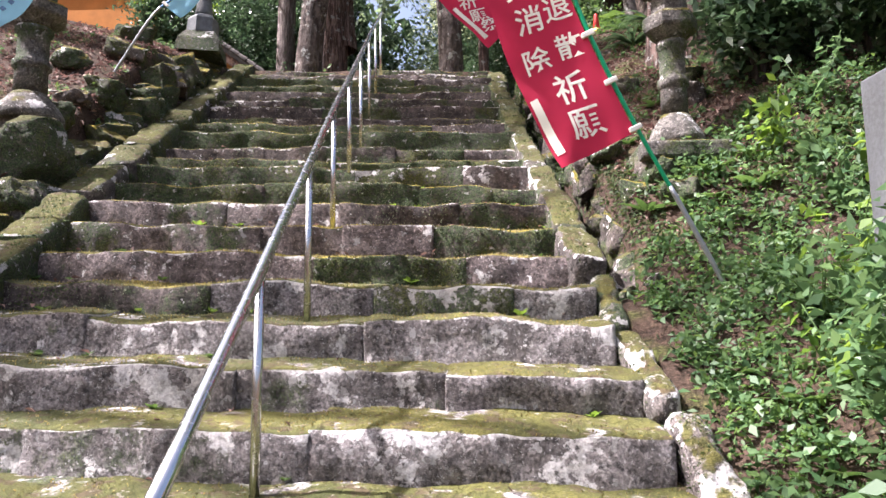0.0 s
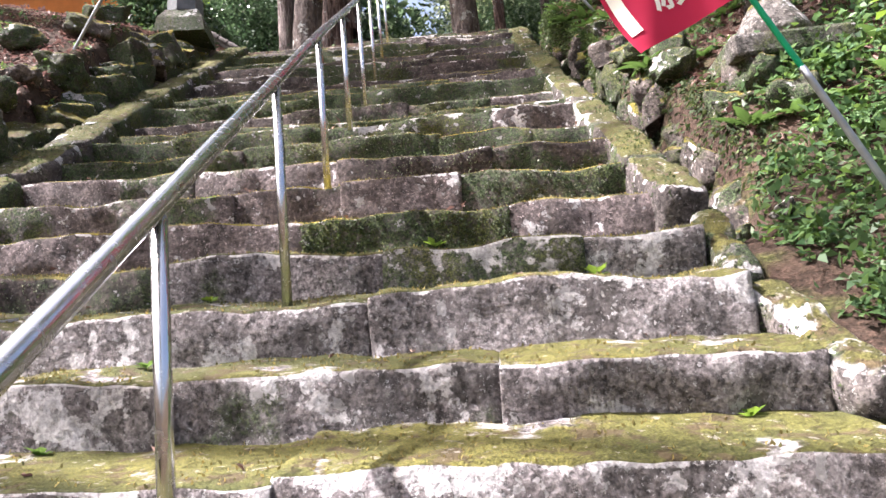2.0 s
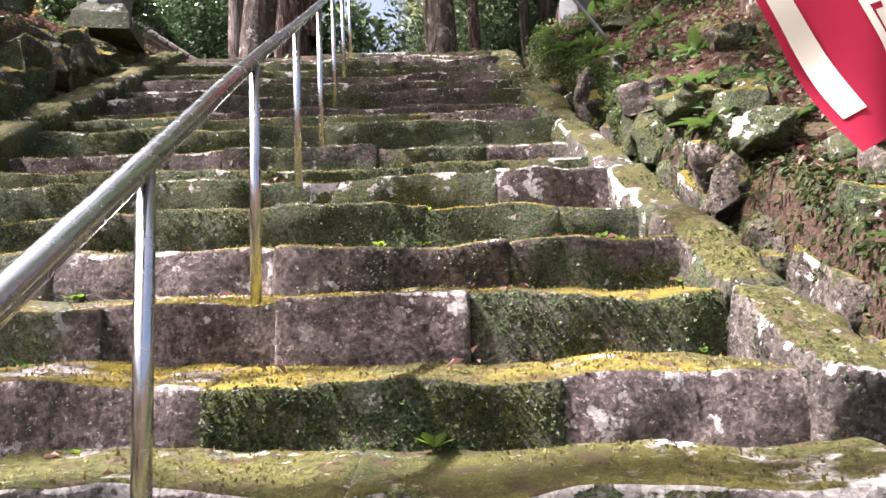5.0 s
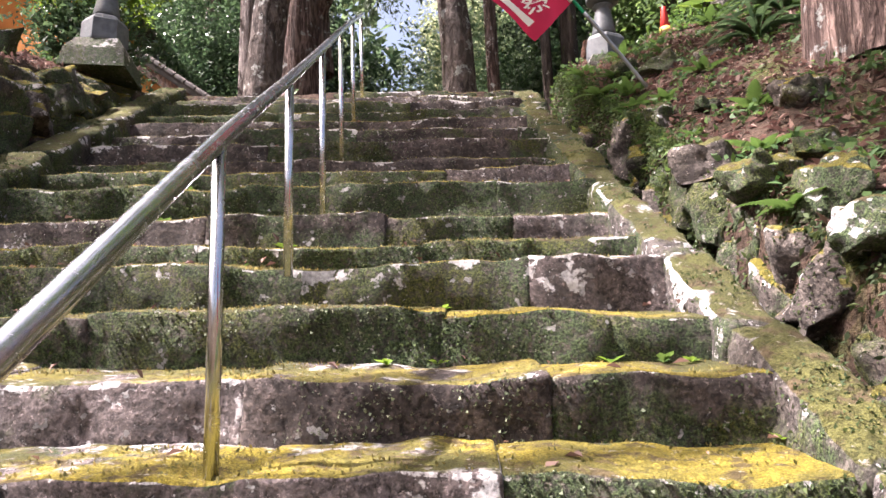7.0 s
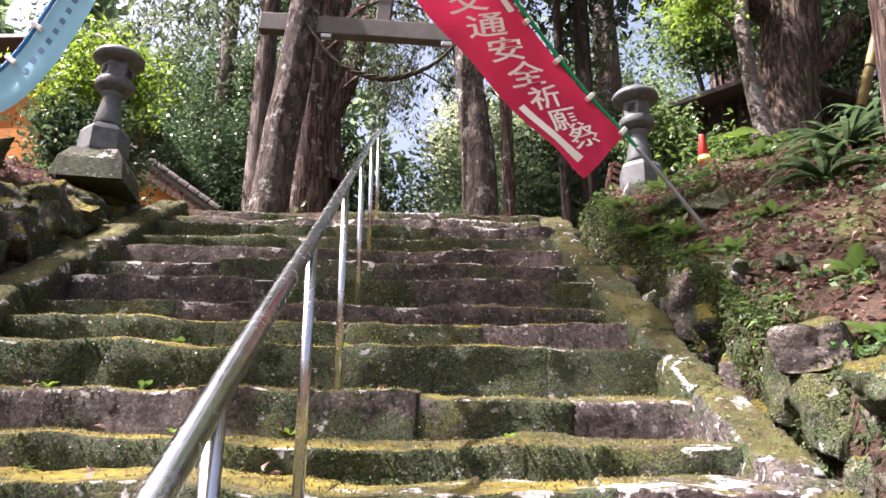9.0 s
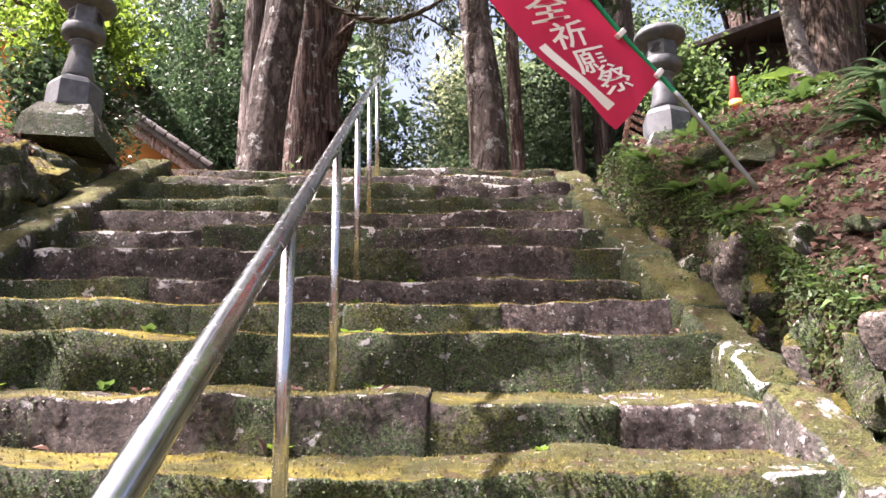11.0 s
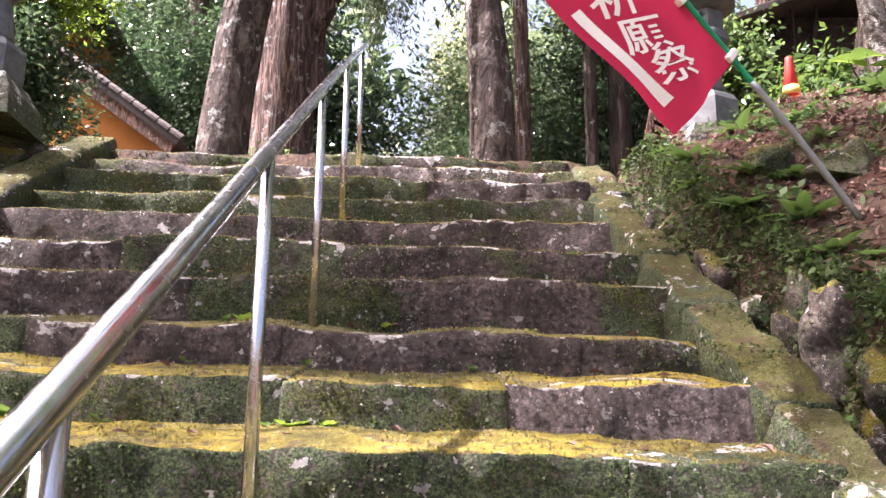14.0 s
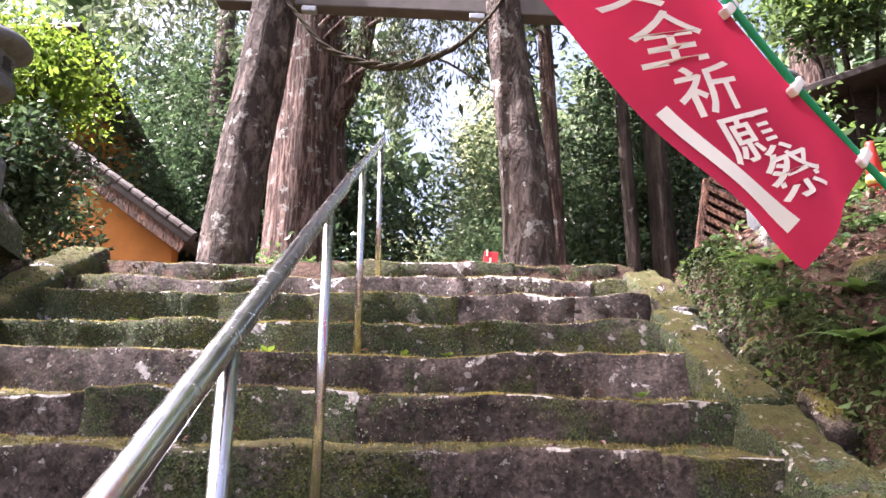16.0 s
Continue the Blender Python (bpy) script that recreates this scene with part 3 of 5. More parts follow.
handrail = thing("handrail", "polished stainless steel tube handrail up the middle of the steps", "handrail", rail_at(1.7))
part("rail", tube([Vector(rail_at(yy)) - rail_at(1.7) for yy in np.linspace(1.7, 10.95, 22)], 0.0235, 24), M_STEEL, handrail)
POSTS = (1.85, 2.97, 4.12, 5.17, 6.23, 7.34, 8.46, 9.57, 10.72)
for py in POSTS:
    top = rail_at(py) - rail_at(1.7)
    kk = max(q for q in range(-3, 22) if step_y(q) < py + 0.02)
    foot = STEP_Z[kk] + 0.02 - rail_at(1.7).z
    post = part("post", tube([Vector((top.x, top.y, foot - 0.06)), Vector((top.x, top.y, top.z - 0.01))], 0.0185, 20), M_STEEL, handrail)


# ---- foliage helpers ----
prng = np.random.default_rng(7)


def quad_mesh(name, quads, material, parent=None):
    """One mesh of many loose quads, from an array (n, 4, 3)."""
    n = len(quads)
    me = bpy.data.meshes.new(name)
    me.vertices.add(4 * n)
    me.vertices.foreach_set("co", np.asarray(quads, dtype=np.float32).reshape(-1))
    me.loops.add(4 * n)
    me.loops.foreach_set("vertex_index", np.arange(4 * n, dtype=np.int32))
    me.polygons.add(n)
    me.polygons.foreach_set("loop_start", np.arange(0, 4 * n, 4, dtype=np.int32))
    me.update(calc_edges=True)
    me.materials.append(material)
    ob = new(name, me)
    if parent is not None:
        ob.parent = parent
    return ob


def leaves(points, size, aspect=0.45, flat=0.5, fold=0.18, direction=None, vary=0.35):
    """Diamond leaves at points: flat 1 lays them level, 0 turns them any way."""
    n = len(points)
    d = prng.normal(size=(n, 3))
    if direction is not None:
        d = d * 0.5 + np.asarray(direction)
    d[:, 2] *= 1 - 0.6 * flat
    d /= np.linalg.norm(d, axis=1)[:, None]
    u = prng.normal(size=(n, 3)) * (1 - flat) + np.array([0, 0, 1.0]) * (flat + 0.15)
    s = np.cross(d, u)
    s /= np.linalg.norm(s, axis=1)[:, None] + 1e-9
    up = np.cross(s, d)
    L = (size * (1 + vary * prng.uniform(-1, 1, n)))[:, None]
    p = np.asarray(points)
    mid = p + d * L * 0.45
    return np.stack([p, mid + s * L * aspect * 0.5 + up * L * fold * 0.5, p + d * L - up * L * fold * 0.6, mid - s * L * aspect * 0.5 + up * L * fold * 0.5], axis=1)


def crown_points(centre, radii, clusters, per, spread_, shell=0.55, seed=1):
    """Leaf places: clusters in the outer part of an uneven ellipsoid, with gaps between."""
    g = np.random.default_rng(seed)
    d = g.normal(size=(clusters, 3))
    d /= np.linalg.norm(d, axis=1)[:, None]
    lump = 1 + 0.25 * np.sin(d[:, 0] * 5 + seed) * np.cos(d[:, 2] * 4 + seed)
    r = (shell + (1 - shell) * g.uniform(0, 1, clusters)) * lump
    c = np.asarray(centre) + d * r[:, None] * np.asarray(radii)
    p = np.repeat(c, per, axis=0) + g.normal(size=(clusters * per, 3)) * np.asarray(spread_)
    return p


def trunk_mesh(name, points, radii, material, parent, sides=28, ridges=0.05, steps=40, flare=0.0):
    """A bark-ridged tapered trunk or limb along a curve."""
    pts = curve_points(points, steps)
    rr = np.interp(np.linspace(0, 1, steps), np.linspace(0, 1, len(radii)), radii)
    verts, faces = [], []
    sd = rng.uniform(0, 50)
    for i, p in enumerate(pts):
        d = (pts[min(i + 1, steps - 1)] - pts[max(i - 1, 0)]).normalized()
        a = Vector((1, 0, 0)) - d * d.x
        a.normalize()
        b = d.cross(a)
        for j in range(sides):
            th = 2 * math.pi * j / sides
            o = a * math.cos(th) + b * math.sin(th)
            q = Vector((math.cos(th) * 2.2, math.sin(th) * 2.2, i / steps * 2.5 + sd))
            k = 1 + ridges * (noise.noise(q * 2.4) + 0.8 * noise.noise(Vector((q.x * 3, q.y * 3, q.z * 1.2)))) + flare * math.exp(-i / steps * 14) * (1 + 0.6 * math.sin(th * 5 + sd))
            verts.append(p + o * rr[i] * k)
    for i in range(steps - 1):
        for j in range(sides):
            faces.append((i * sides + j, i * sides + (j + 1) % sides, (i + 1) * sides + (j + 1) % sides, (i + 1) * sides + j))
    faces.append(tuple(range((steps - 1) * sides, steps * sides)))
    return obj_from(name, verts, faces, material, parent)


def base(x, y, sink=0.08):
    return ground_full(x, y) - sink


# ---- torii ----
torii = thing("torii_gate", "weathered wooden torii gate with lichen at the head of the stairs", "gate", (0, 0, 0))
trunk_mesh("pillar", [(-2.24, 11.15, 5.45), (-2.18, 11.15, 6.4), (-2.07, 11.15, 7.3), (-1.92, 11.15, 8.75)], [0.21, 0.19, 0.185, 0.18], M_TORII, torii, 28, 0.05, 34)
trunk_mesh("pillar", [(-0.06, 11.15, 5.45), (-0.08, 11.15, 6.4), (-0.16, 11.15, 7.3), (-0.26, 11.15, 8.75)], [0.19, 0.175, 0.15, 0.14], M_TORII, torii, 28, 0.05, 34)
TILT_B = math.degrees(math.atan(0.09))
part("tie_beam", box((3.0, 0.13, 0.22), bevel=0.012, m=pose(-0.98, 11.15, 7.9, 0, TILT_B, 0)), M_BEAM, torii, "grey painted tie beam with bolted fittings")
part("strut", box((0.16, 0.12, 0.62), bevel=0.01, m=pose(-1.08, 11.15, 8.3, 0, TILT_B, 0)), M_BEAM, torii)
part("lintel", box((4.0, 0.2, 0.24), bevel=0.015, m=pose(-1.1, 11.15, 8.72, 0, TILT_B, 0)), M_BEAM, torii)
for bx in (-1.72, -0.4):
    part("bolt", box((0.12, 0.06, 0.05), bevel=0.008, m=pose(bx, 11.1, 7.9 - 0.09 * (bx + 1.13) - 0.135, 0, TILT_B, 0)), M_GALV, torii, "steel fitting under the beam")
rope = thing("straw_rope", "twisted dark straw rope hanging between the gate pillars", "rope", (0, 0, 0))
rope_line = curve_points([(-1.98, 11.0, 8.02), (-1.8, 10.98, 7.72), (-1.5, 10.97, 7.36), (-1.04, 10.96, 7.2), (-0.6, 10.97, 7.34), (-0.33, 10.98, 7.6), (-0.2, 11.0, 7.8)], 60)
for s in range(3):
    strand = []
    for i, p in enumerate(rope_line):
        a = i * 0.75 + s * 2.094
        fat = 0.009 + 0.010 * math.exp(-((i - 30) / 12) ** 2)
        strand.append(p + Vector((0.25 * math.cos(a), math.sin(a), math.cos(a))) * fat)
    part("strand", tube(strand, [0.008 + 0.009 * math.exp(-((i - 30) / 12) ** 2) for i in range(60)], 8), M_ROPE, rope)


# ---- stone lanterns ----
def lantern(x, y, z, lean=(0, 0), h=1.15):
    """The two dark lanterns near the gate: flared foot, waisted shaft, pierced fire box and mushroom roof."""
    t = thing("stone_lantern", "dark grey granite lantern with mushroom roof on a stone block", "stone lantern", (x, y, z), group="lanterns by the gate")
    t.rotation_euler = (radians(lean[0]), radians(lean[1]), radians(8))
    k = h / 1.15
    f = lambda rows: [(r * k, zz * k) for r, zz in rows]
    part("pedestal", lathe(f([(0.40, -0.30), (0.36, -0.12), (0.26, 0.0)]), 4, math.pi / 4), M_LANTERN_OLD, t, "rough mossy stone pedestal")
    part("base", lathe(f([(0.20, 0.0), (0.205, 0.02), (0.20, 0.20), (0.175, 0.24), (0.13, 0.27)]), 6, 0.3), M_LANTERN, t)
    part("shaft", lathe(f([(0.115, 0.27), (0.118, 0.30), (0.10, 0.40), (0.078, 0.53), (0.076, 0.56), (0.10, 0.575), (0.10, 0.59), (0.085, 0.60)])), M_LANTERN, t)
    part("platform", lathe(f([(0.085, 0.60), (0.145, 0.63), (0.158, 0.64), (0.162, 0.65), (0.162, 0.70), (0.156, 0.712), (0.13, 0.72), (0.125, 0.735)])), M_LANTERN, t)
    part("fire_box", lathe(f([(0.132, 0.72), (0.132, 0.87), (0.12, 0.885)]), 6, 0.3), M_LANTERN, t)
    for i in range(3):
        a = 0.3 + math.pi / 6 + (i * 2 + 1) * math.pi / 3
        r = 0.1155 * k
        m = Matrix.Translation((math.cos(a) * r, math.sin(a) * r, 0.805 * k)) @ Matrix.Rotation(a, 4, "Z")
        # dark plate on the solid box paints the shaded inside behind the slats
        bm = box((0.004, 0.062 * k, 0.085 * k), m=m)
        for q in range(3):
            for s in (-1, 1):
                b2 = box((0.010, 0.006, 0.11 * k), m=m @ Matrix.Translation((0.004, (q - 1) * 0.02 * k, 0)) @ Matrix.Rotation(s * 0.7, 4, "X") @ Matrix.Scale(0.7, 4))
                me = bpy.data.meshes.new("slat_tmp")
                b2.to_mesh(me)
                b2.free()
                bm.from_mesh(me)
                bpy.data.meshes.remove(me)
        part("lattice", bm, M_DARK_CUT, t, "lattice window with a dark plate for its shaded inside")
    part("roof", lathe(f([(0.11, 0.87), (0.19, 0.905), (0.215, 0.92), (0.215, 0.95), (0.19, 0.985), (0.13, 1.015), (0.06, 1.03), (0.05, 1.05), (0.045, 1.075), (0.008, 1.09)])), M_LANTERN, t)
    return t


lantern(1.36, 10.3, 5.62, (0, 1))
lantern(-3.44, 10.0, 5.86, (0, 1.5), 1.2)


def old_lantern(x, y, z, r, slab):
    """The weathered lanterns at the foot: ringed round shaft under a six-sided platform."""
    t = thing("stone_lantern", "weathered lichen-grey stone lantern with ringed round shaft on a slab", "stone lantern", (x, y, z), group="lanterns at the foot of the stairs")
    f = lambda rows: [(a * r, zz) for a, zz in rows]
    bm = box((slab, slab * 0.9, 0.12), (0, 0, -0.06), 0.02)
    part("slab", bm, M_LANTERN_OLD, t, "mossy square stone slab")
    part("foot", lathe(f([(2.1, 0.0), (2.05, 0.07), (1.75, 0.13), (1.3, 0.20), (1.05, 0.24)])), M_LANTERN_OLD, t)
    part("shaft", lathe(f([(0.98, 0.24), (0.95, 0.42), (1.0, 0.44), (1.14, 0.455), (1.14, 0.5), (1.0, 0.515), (0.93, 0.53), (0.93, 0.72), (1.12, 0.74), (1.12, 0.77), (1.0, 0.79)])), M_LANTERN_OLD, t)
    part("platform", lathe(f([(1.0, 0.79), (1.95, 0.86), (2.05, 0.88), (2.05, 0.95), (1.7, 0.98)]), 6), M_LANTERN_OLD, t)
    bm = lathe(f([(1.35, 0.98), (1.35, 1.2)]), 6)
    part("fire_box", bm, M_LANTERN_OLD, t)
    # dark plate on the solid box paints the shade of an opening
    part("opening", box((0.004, r * 0.55, 0.11), (r * 1.18, 0, 1.09)), M_DARK_CUT, t, "dark plate standing in for the shaded fire box opening")
    part("roof", lathe(f([(1.3, 1.2), (2.6, 1.2), (2.7, 1.24), (1.4, 1.38), (0.55, 1.44), (0.5, 1.5), (0.6, 1.56), (0.15, 1.66)]), 6), M_LANTERN_OLD, t)
    return t


old_lantern(1.62, 5.4, 2.86, 0.095, 0.6)
old_lantern(-3.23, 5.79, 3.26, 0.125, 0.44)

# carved stone marker post among the plants
marker = thing("stone_marker", "pale granite square post with carved characters standing among plants", "stone post", (1.88, 3.1, base(1.88, 3.1)))
marker.rotation_euler = (0, 0, radians(8))
top_z = 2.52 - marker.location.z
bm = box((0.24, 0.24, top_z), (0, 0, top_z / 2), 0.012)
part("post", bm, M_GRANITE, marker)


def text_mesh(body, size):
    """Flat outlines of built-in lettering, centred, as points and polygons."""
    cu = bpy.data.curves.new("lettering", "FONT")
    cu.body, cu.size, cu.align_x, cu.align_y = body, size, "CENTER", "CENTER"
    cu.resolution_u = 3
    cu.offset = size * 0.012
    tmp = bpy.data.objects.new("lettering", cu)
    scene.collection.objects.link(tmp)
    me = bpy.data.meshes.new_from_object(tmp.evaluated_get(bpy.context.evaluated_depsgraph_get()))
    vs = [v.co.copy() for v in me.vertices]
    fs = [tuple(p.vertices) for p in me.polygons]
    bpy.data.objects.remove(tmp)
    bpy.data.meshes.remove(me)
    bpy.data.curves.remove(cu)
    return vs, fs


vs, fs = text_mesh("安", 0.13)
obj_from("carved_character", [Vector((v.x, -0.1225, v.y + top_z - 0.22)) for v in vs], fs, M_DARK_CUT, marker, False)


# ---- banners ----
def banner(name_label, pole_points, flag_from, flag_to, across, length, width, mat, pole_mat, columns, bars, foot_len, ink, wave=0.03, droop=0.0, seed=0, across_top=None, slant=(1.0, 0.0, 0.0)):
    """A cloth banner tied along a leaning pole. columns: text, place along, place across, size; bars: u0, u1, v0, v1 in metres."""
    pole = curve_points(pole_points, 40)
    foot = pole[0].copy()
    t = thing("banner", name_label, "banner", foot)
    seg = [0.0]
    for a, b in zip(pole, pole[1:]):
        seg.append(seg[-1] + (b - a).length)
    total = seg[-1]

    def on_pole(s):
        s = max(0.0, min(total, s))
        for i in range(len(seg) - 1):
            if s <= seg[i + 1]:
                k = (s - seg[i]) / (seg[i + 1] - seg[i])
                return pole[i].lerp(pole[i + 1], k)
        return pole[-1]

    rel = [p - foot for p in pole]
    low = [p for p, s in zip(rel, seg) if s <= foot_len]
    low.append(on_pole(foot_len) - foot)
    part("lower_pole", tube(low, 0.0135, 14), M_GALV, t, "grey metal lower pole")
    high = [on_pole(foot_len - 0.02) - foot] + [p for p, s in zip(rel, seg) if s > foot_len]
    part("upper_pole", tube(high, 0.0115, 14), pole_mat, t, "coloured plastic upper pole")

    ac = Vector(across).normalized()
    low_w = ac * width
    high_w = Vector(across_top) if across_top else low_w
    along0 = (on_pole(flag_from + 0.3) - on_pole(flag_from)).normalized()
    nrm = along0.cross(ac).normalized()
    if nrm.y > 0:
        nrm = -nrm

    def surf(u, v):
        """u metres up the cloth from its lower edge, v metres out from the pole."""
        p = on_pole(flag_from + u)
        w = v / width
        sag = droop * w * w
        p = p + low_w.lerp(high_w, smooth(0.0, 0.9, u)) * w + Vector((0, 0, -sag))
        f = wave * w * (math.sin(u * 5.0 + w * 2.2 + seed) + 0.5 * math.sin(u * 11.0 - w * 3 + seed)) + 0.35 * wave * math.sin(w * 9 + u * 3 + seed)
        f += 0.02 * math.sin((u + v) * 16 + seed) * math.exp(-u * 5) * w
        return p + nrm * f - foot

    nu, nv = 60, 22
    verts = [surf(length * i / nu, 0.02 + (width - 0.02) * j / nv) for i in range(nu + 1) for j in range(nv + 1)]
    faces = [(i * (nv + 1) + j, i * (nv + 1) + j + 1, (i + 1) * (nv + 1) + j + 1, (i + 1) * (nv + 1) + j) for i in range(nu) for j in range(nv)]
    obj_from("cloth", verts, faces, mat, t)
    ties = 6
    for i in range(ties):
        u = 0.02 + (length - 0.05) * i / (ties - 1)
        c = surf(u, 0.012)
        d = (surf(u + 0.02, 0.012) - c).normalized()
        m = Matrix.Translation(c) @ Matrix(((ac.x, d.x, nrm.x, 0), (ac.y, d.y, nrm.y, 0), (ac.z, d.z, nrm.z, 0), (0, 0, 0, 1)))
        part("tie", box((0.075, 0.03, 0.034), bevel=0.006, m=m), M_WHITE, t, "white cloth loop round the pole")
    for body, u, v, size in columns:
        vs, fs = text_mesh(body, size)
        obj_from("character", [surf(u + slant[0] * p.y - slant[1] * p.x, v - p.x - slant[2] * p.y) + nrm * 0.004 for p in vs], fs, ink, t, False)
    for u0, u1, v0, v1 in bars:
        vv, ff = [], []
        n = 12
        for i in range(n + 1):
            for j in (0, 1):
                vv.append(surf(u0 + (u1 - u0) * i / n, v0 + (v1 - v0) * j) + nrm * 0.004)
        for i in range(n):
            ff.append((2 * i, 2 * i + 1, 2 * i + 3, 2 * i + 2))
        obj_from("printed_bar", vv, ff, ink, t)
    return t


banner("crimson prayer banner with cream characters on a leaning green pole",
       [(1.52, 4.24, 1.78), (1.30, 4.22, 2.22), (1.09, 4.2, 2.63), (0.90, 4.18, 3.04), (0.76, 4.17, 3.40), (0.52, 4.15, 4.15)],
       0.96, 0, (-0.40, -0.03, -0.20), 1.5, 0.475, M_RED, M_GREEN,
       [("願", 0.155, 0.235, 0.19), ("祈", 0.36, 0.225, 0.19), ("除", 0.58, 0.33, 0.155), ("散", 0.58, 0.13, 0.155), ("消", 0.80, 0.285, 0.165), ("退", 0.80, 0.115, 0.165), ("災", 1.0, 0.285, 0.165), ("病", 1.0, 0.115, 0.165)],
       [(0.07, 0.40, 0.415, 0.46), (1.08, 1.4, 0.05, 0.09)], 0.62, M_CREAM, 0.02, 0.0, 0.4, None, (0.96, 0.13, 0.08))
banner("crimson traffic safety banner with cream characters on a leaning green pole",
       [(1.17, 8.2, 4.48), (0.93, 8.15, 4.80), (0.688, 8.09, 5.089), (0.487, 7.98, 5.265), (0.276, 7.86, 5.484), (0.07, 7.72, 5.70), (-0.42, 7.36, 6.2)],
       0.77, 0, (-0.285, -0.21, -0.38), 1.5, 0.5, M_RED, M_GREEN,
       [("祭", 0.155, 0.285, 0.2), ("願", 0.30, 0.28, 0.2), ("祈", 0.455, 0.27, 0.2), ("全", 0.615, 0.265, 0.22), ("安", 0.79, 0.265, 0.22), ("通", 0.965, 0.265, 0.22), ("交", 1.14, 0.265, 0.22), ("奉", 1.33, 0.35, 0.12), ("納", 1.33, 0.15, 0.12)],
       [(0.09, 0.50, 0.405, 0.455), (0.98, 1.3, 0.045, 0.09)], 0.66, M_CREAM, 0.02, 0.0, 1.7, (-0.41, -0.14, -0.33), (0.66, 0.38, 0.33))
for dx, dy, dz in ((0, 0, 0), (-0.16, -2.62, -1.32)):
    banner("pale blue banner with small dark writing on a leaning blue pole",
           [(-3.45 + dx, 7.5 + dy, base(-3.45 + dx, 7.5 + dy)), (-3.05 + dx, 7.5 + dy, 4.96 + dz), (-2.77 + dx, 7.5 + dy, 5.23 + dz), (-2.55 + dx, 7.5 + dy, 5.7 + dz), (-2.15 + dx, 7.45 + dy, 6.6 + dz)],
           0.93, 0, (0.30, 0.0, -0.24), 1.25, 0.23, M_BLUE, M_BLUEPOLE, [], [(0.25 + 0.07 * i, 0.28 + 0.07 * i, 0.10, 0.14) for i in range(9)], 0.9, M_BLUEINK, 0.012, 0.0, 0.2)


# ---- trees ----
def cedar(x, y, r, height, material, lean=(0, 0), label="tall cedar with reddish fissured bark and high crown", crown=True, bx=0.0, split=False):
    z0 = base(x, y, 0.15 + 0.9 * max(0.0, r - 0.2))
    t = thing("cedar_tree", label, "tree", (x, y, z0))
    top = (lean[0] * height, lean[1] * height, height)
    trunk_mesh("trunk", [(0, 0, 0), (top[0] * 0.3 + bx, top[1] * 0.3, height * 0.3), (top[0] * 0.65, top[1] * 0.65, height * 0.65), top], [r * 1.08, r * 0.95, r * 0.7, r * 0.25], material, t, 30, 0.07, 44, 0.12)
    if crown:
        pts = []
        g = np.random.default_rng(int(abs(x * 100 + y * 10)))
        for i in range(26):
            hh = height * (0.45 + 0.55 * i / 25)
            reach = (1 - (i / 25) ** 1.3) * height * 0.14 + 0.5
            a = g.uniform(0, 6.28)
            n = 260
            s = g.uniform(0.25, 1, n)
            c = np.stack([np.cos(a) * reach * s, np.sin(a) * reach * s, hh - 0.5 * s * s * reach], axis=1)
            c += g.normal(size=(n, 3)) * np.array([0.22, 0.22, 0.25]) * (0.4 + s[:, None])
            c[:, 0] += lean[0] * hh
            pts.append(c)
        q = leaves(np.concatenate(pts), 0.2, 0.35, 0.3, 0.1, (0, 0, -0.6))
        quad_mesh("crown", q, M_NEEDLE, t)
    return t


big = cedar(-2.72, 15.0, 0.40, 18, M_CEDAR, (0.01, 0), "massive old cedar with furrowed reddish bark and lichen")
trunk_mesh("limb", [(0.25, 0, 3.3), (0.62, -0.1, 3.9), (0.85, -0.15, 4.8), (0.95, -0.1, 6.2)], [0.17, 0.14, 0.11, 0.08], M_CEDAR, big, 16, 0.06, 20)
trunk_mesh("limb", [(0.35, 0.1, 2.4), (0.3, 0.1, 4), (0.5, 0.1, 7), (0.7, 0.1, 10)], [0.28, 0.26, 0.2, 0.12], M_CEDAR, big, 20, 0.07, 24)
cedar(-4.05, 17.0, 0.21, 17, M_CEDAR_GREY, (0.004, 0))
cedar(-3.95, 18.5, 0.235, 18, M_CEDAR_GREY, (0.03, 0))
cedar(0.53, 14.7, 0.10, 13, M_CEDAR, (-0.008, 0), "slim cedar with pinkish bark behind the gate")
cedar(1.3, 14.2, 0.075, 11, M_DARKBARK, (0.004, 0), "slim dark young cedar behind the gate")
cedar(1.66, 14.3, 0.13, 13, M_DARKBARK, (0.01, 0), "dark cedar with ridged trunk behind the gate")
cedar(-6.0, 20.5, 0.22, 19, M_CEDAR_GREY, (0.002, 0))
cedar(-5.0, 22.0, 0.24, 20, M_CEDAR_GREY, (0.03, 0))
cedar(3.2, 19.0, 0.3, 19, M_CEDAR_GREY, (-0.005, 0))
# stands out of view, added to throw shade on the upper steps
cedar(-9.2, 7.4, 0.3, 17, M_CEDAR_GREY, (0.0, 0), "unseen tall cedar added on the bank to shade the upper steps")
cedar(5.2, 17.5, 0.34, 20, M_CEDAR, (0.0, 0))

# the trunk at the edge of the path and the forked giant up the bank
side = cedar(2.42, 7.55, 0.38, 17, M_CEDAR, (0.03, 0.0), "thick cedar with sunlit shaggy red-brown bark on the bank")
giant_z = base(2.72, 10.4, 0.1)
giant = thing("oak_tree", "huge evergreen oak with deeply furrowed bark and burled limb", "tree", (2.72, 10.4, giant_z))
trunk_mesh("trunk", [(0.02, 0, 0), (0.14, 0, 0.9), (0.3, 0, 1.8), (0.45, 0, 4.0), (0.5, 0.3, 8)], [0.30, 0.27, 0.28, 0.25, 0.12], M_OAK, giant, 30, 0.08, 44, 0.2)
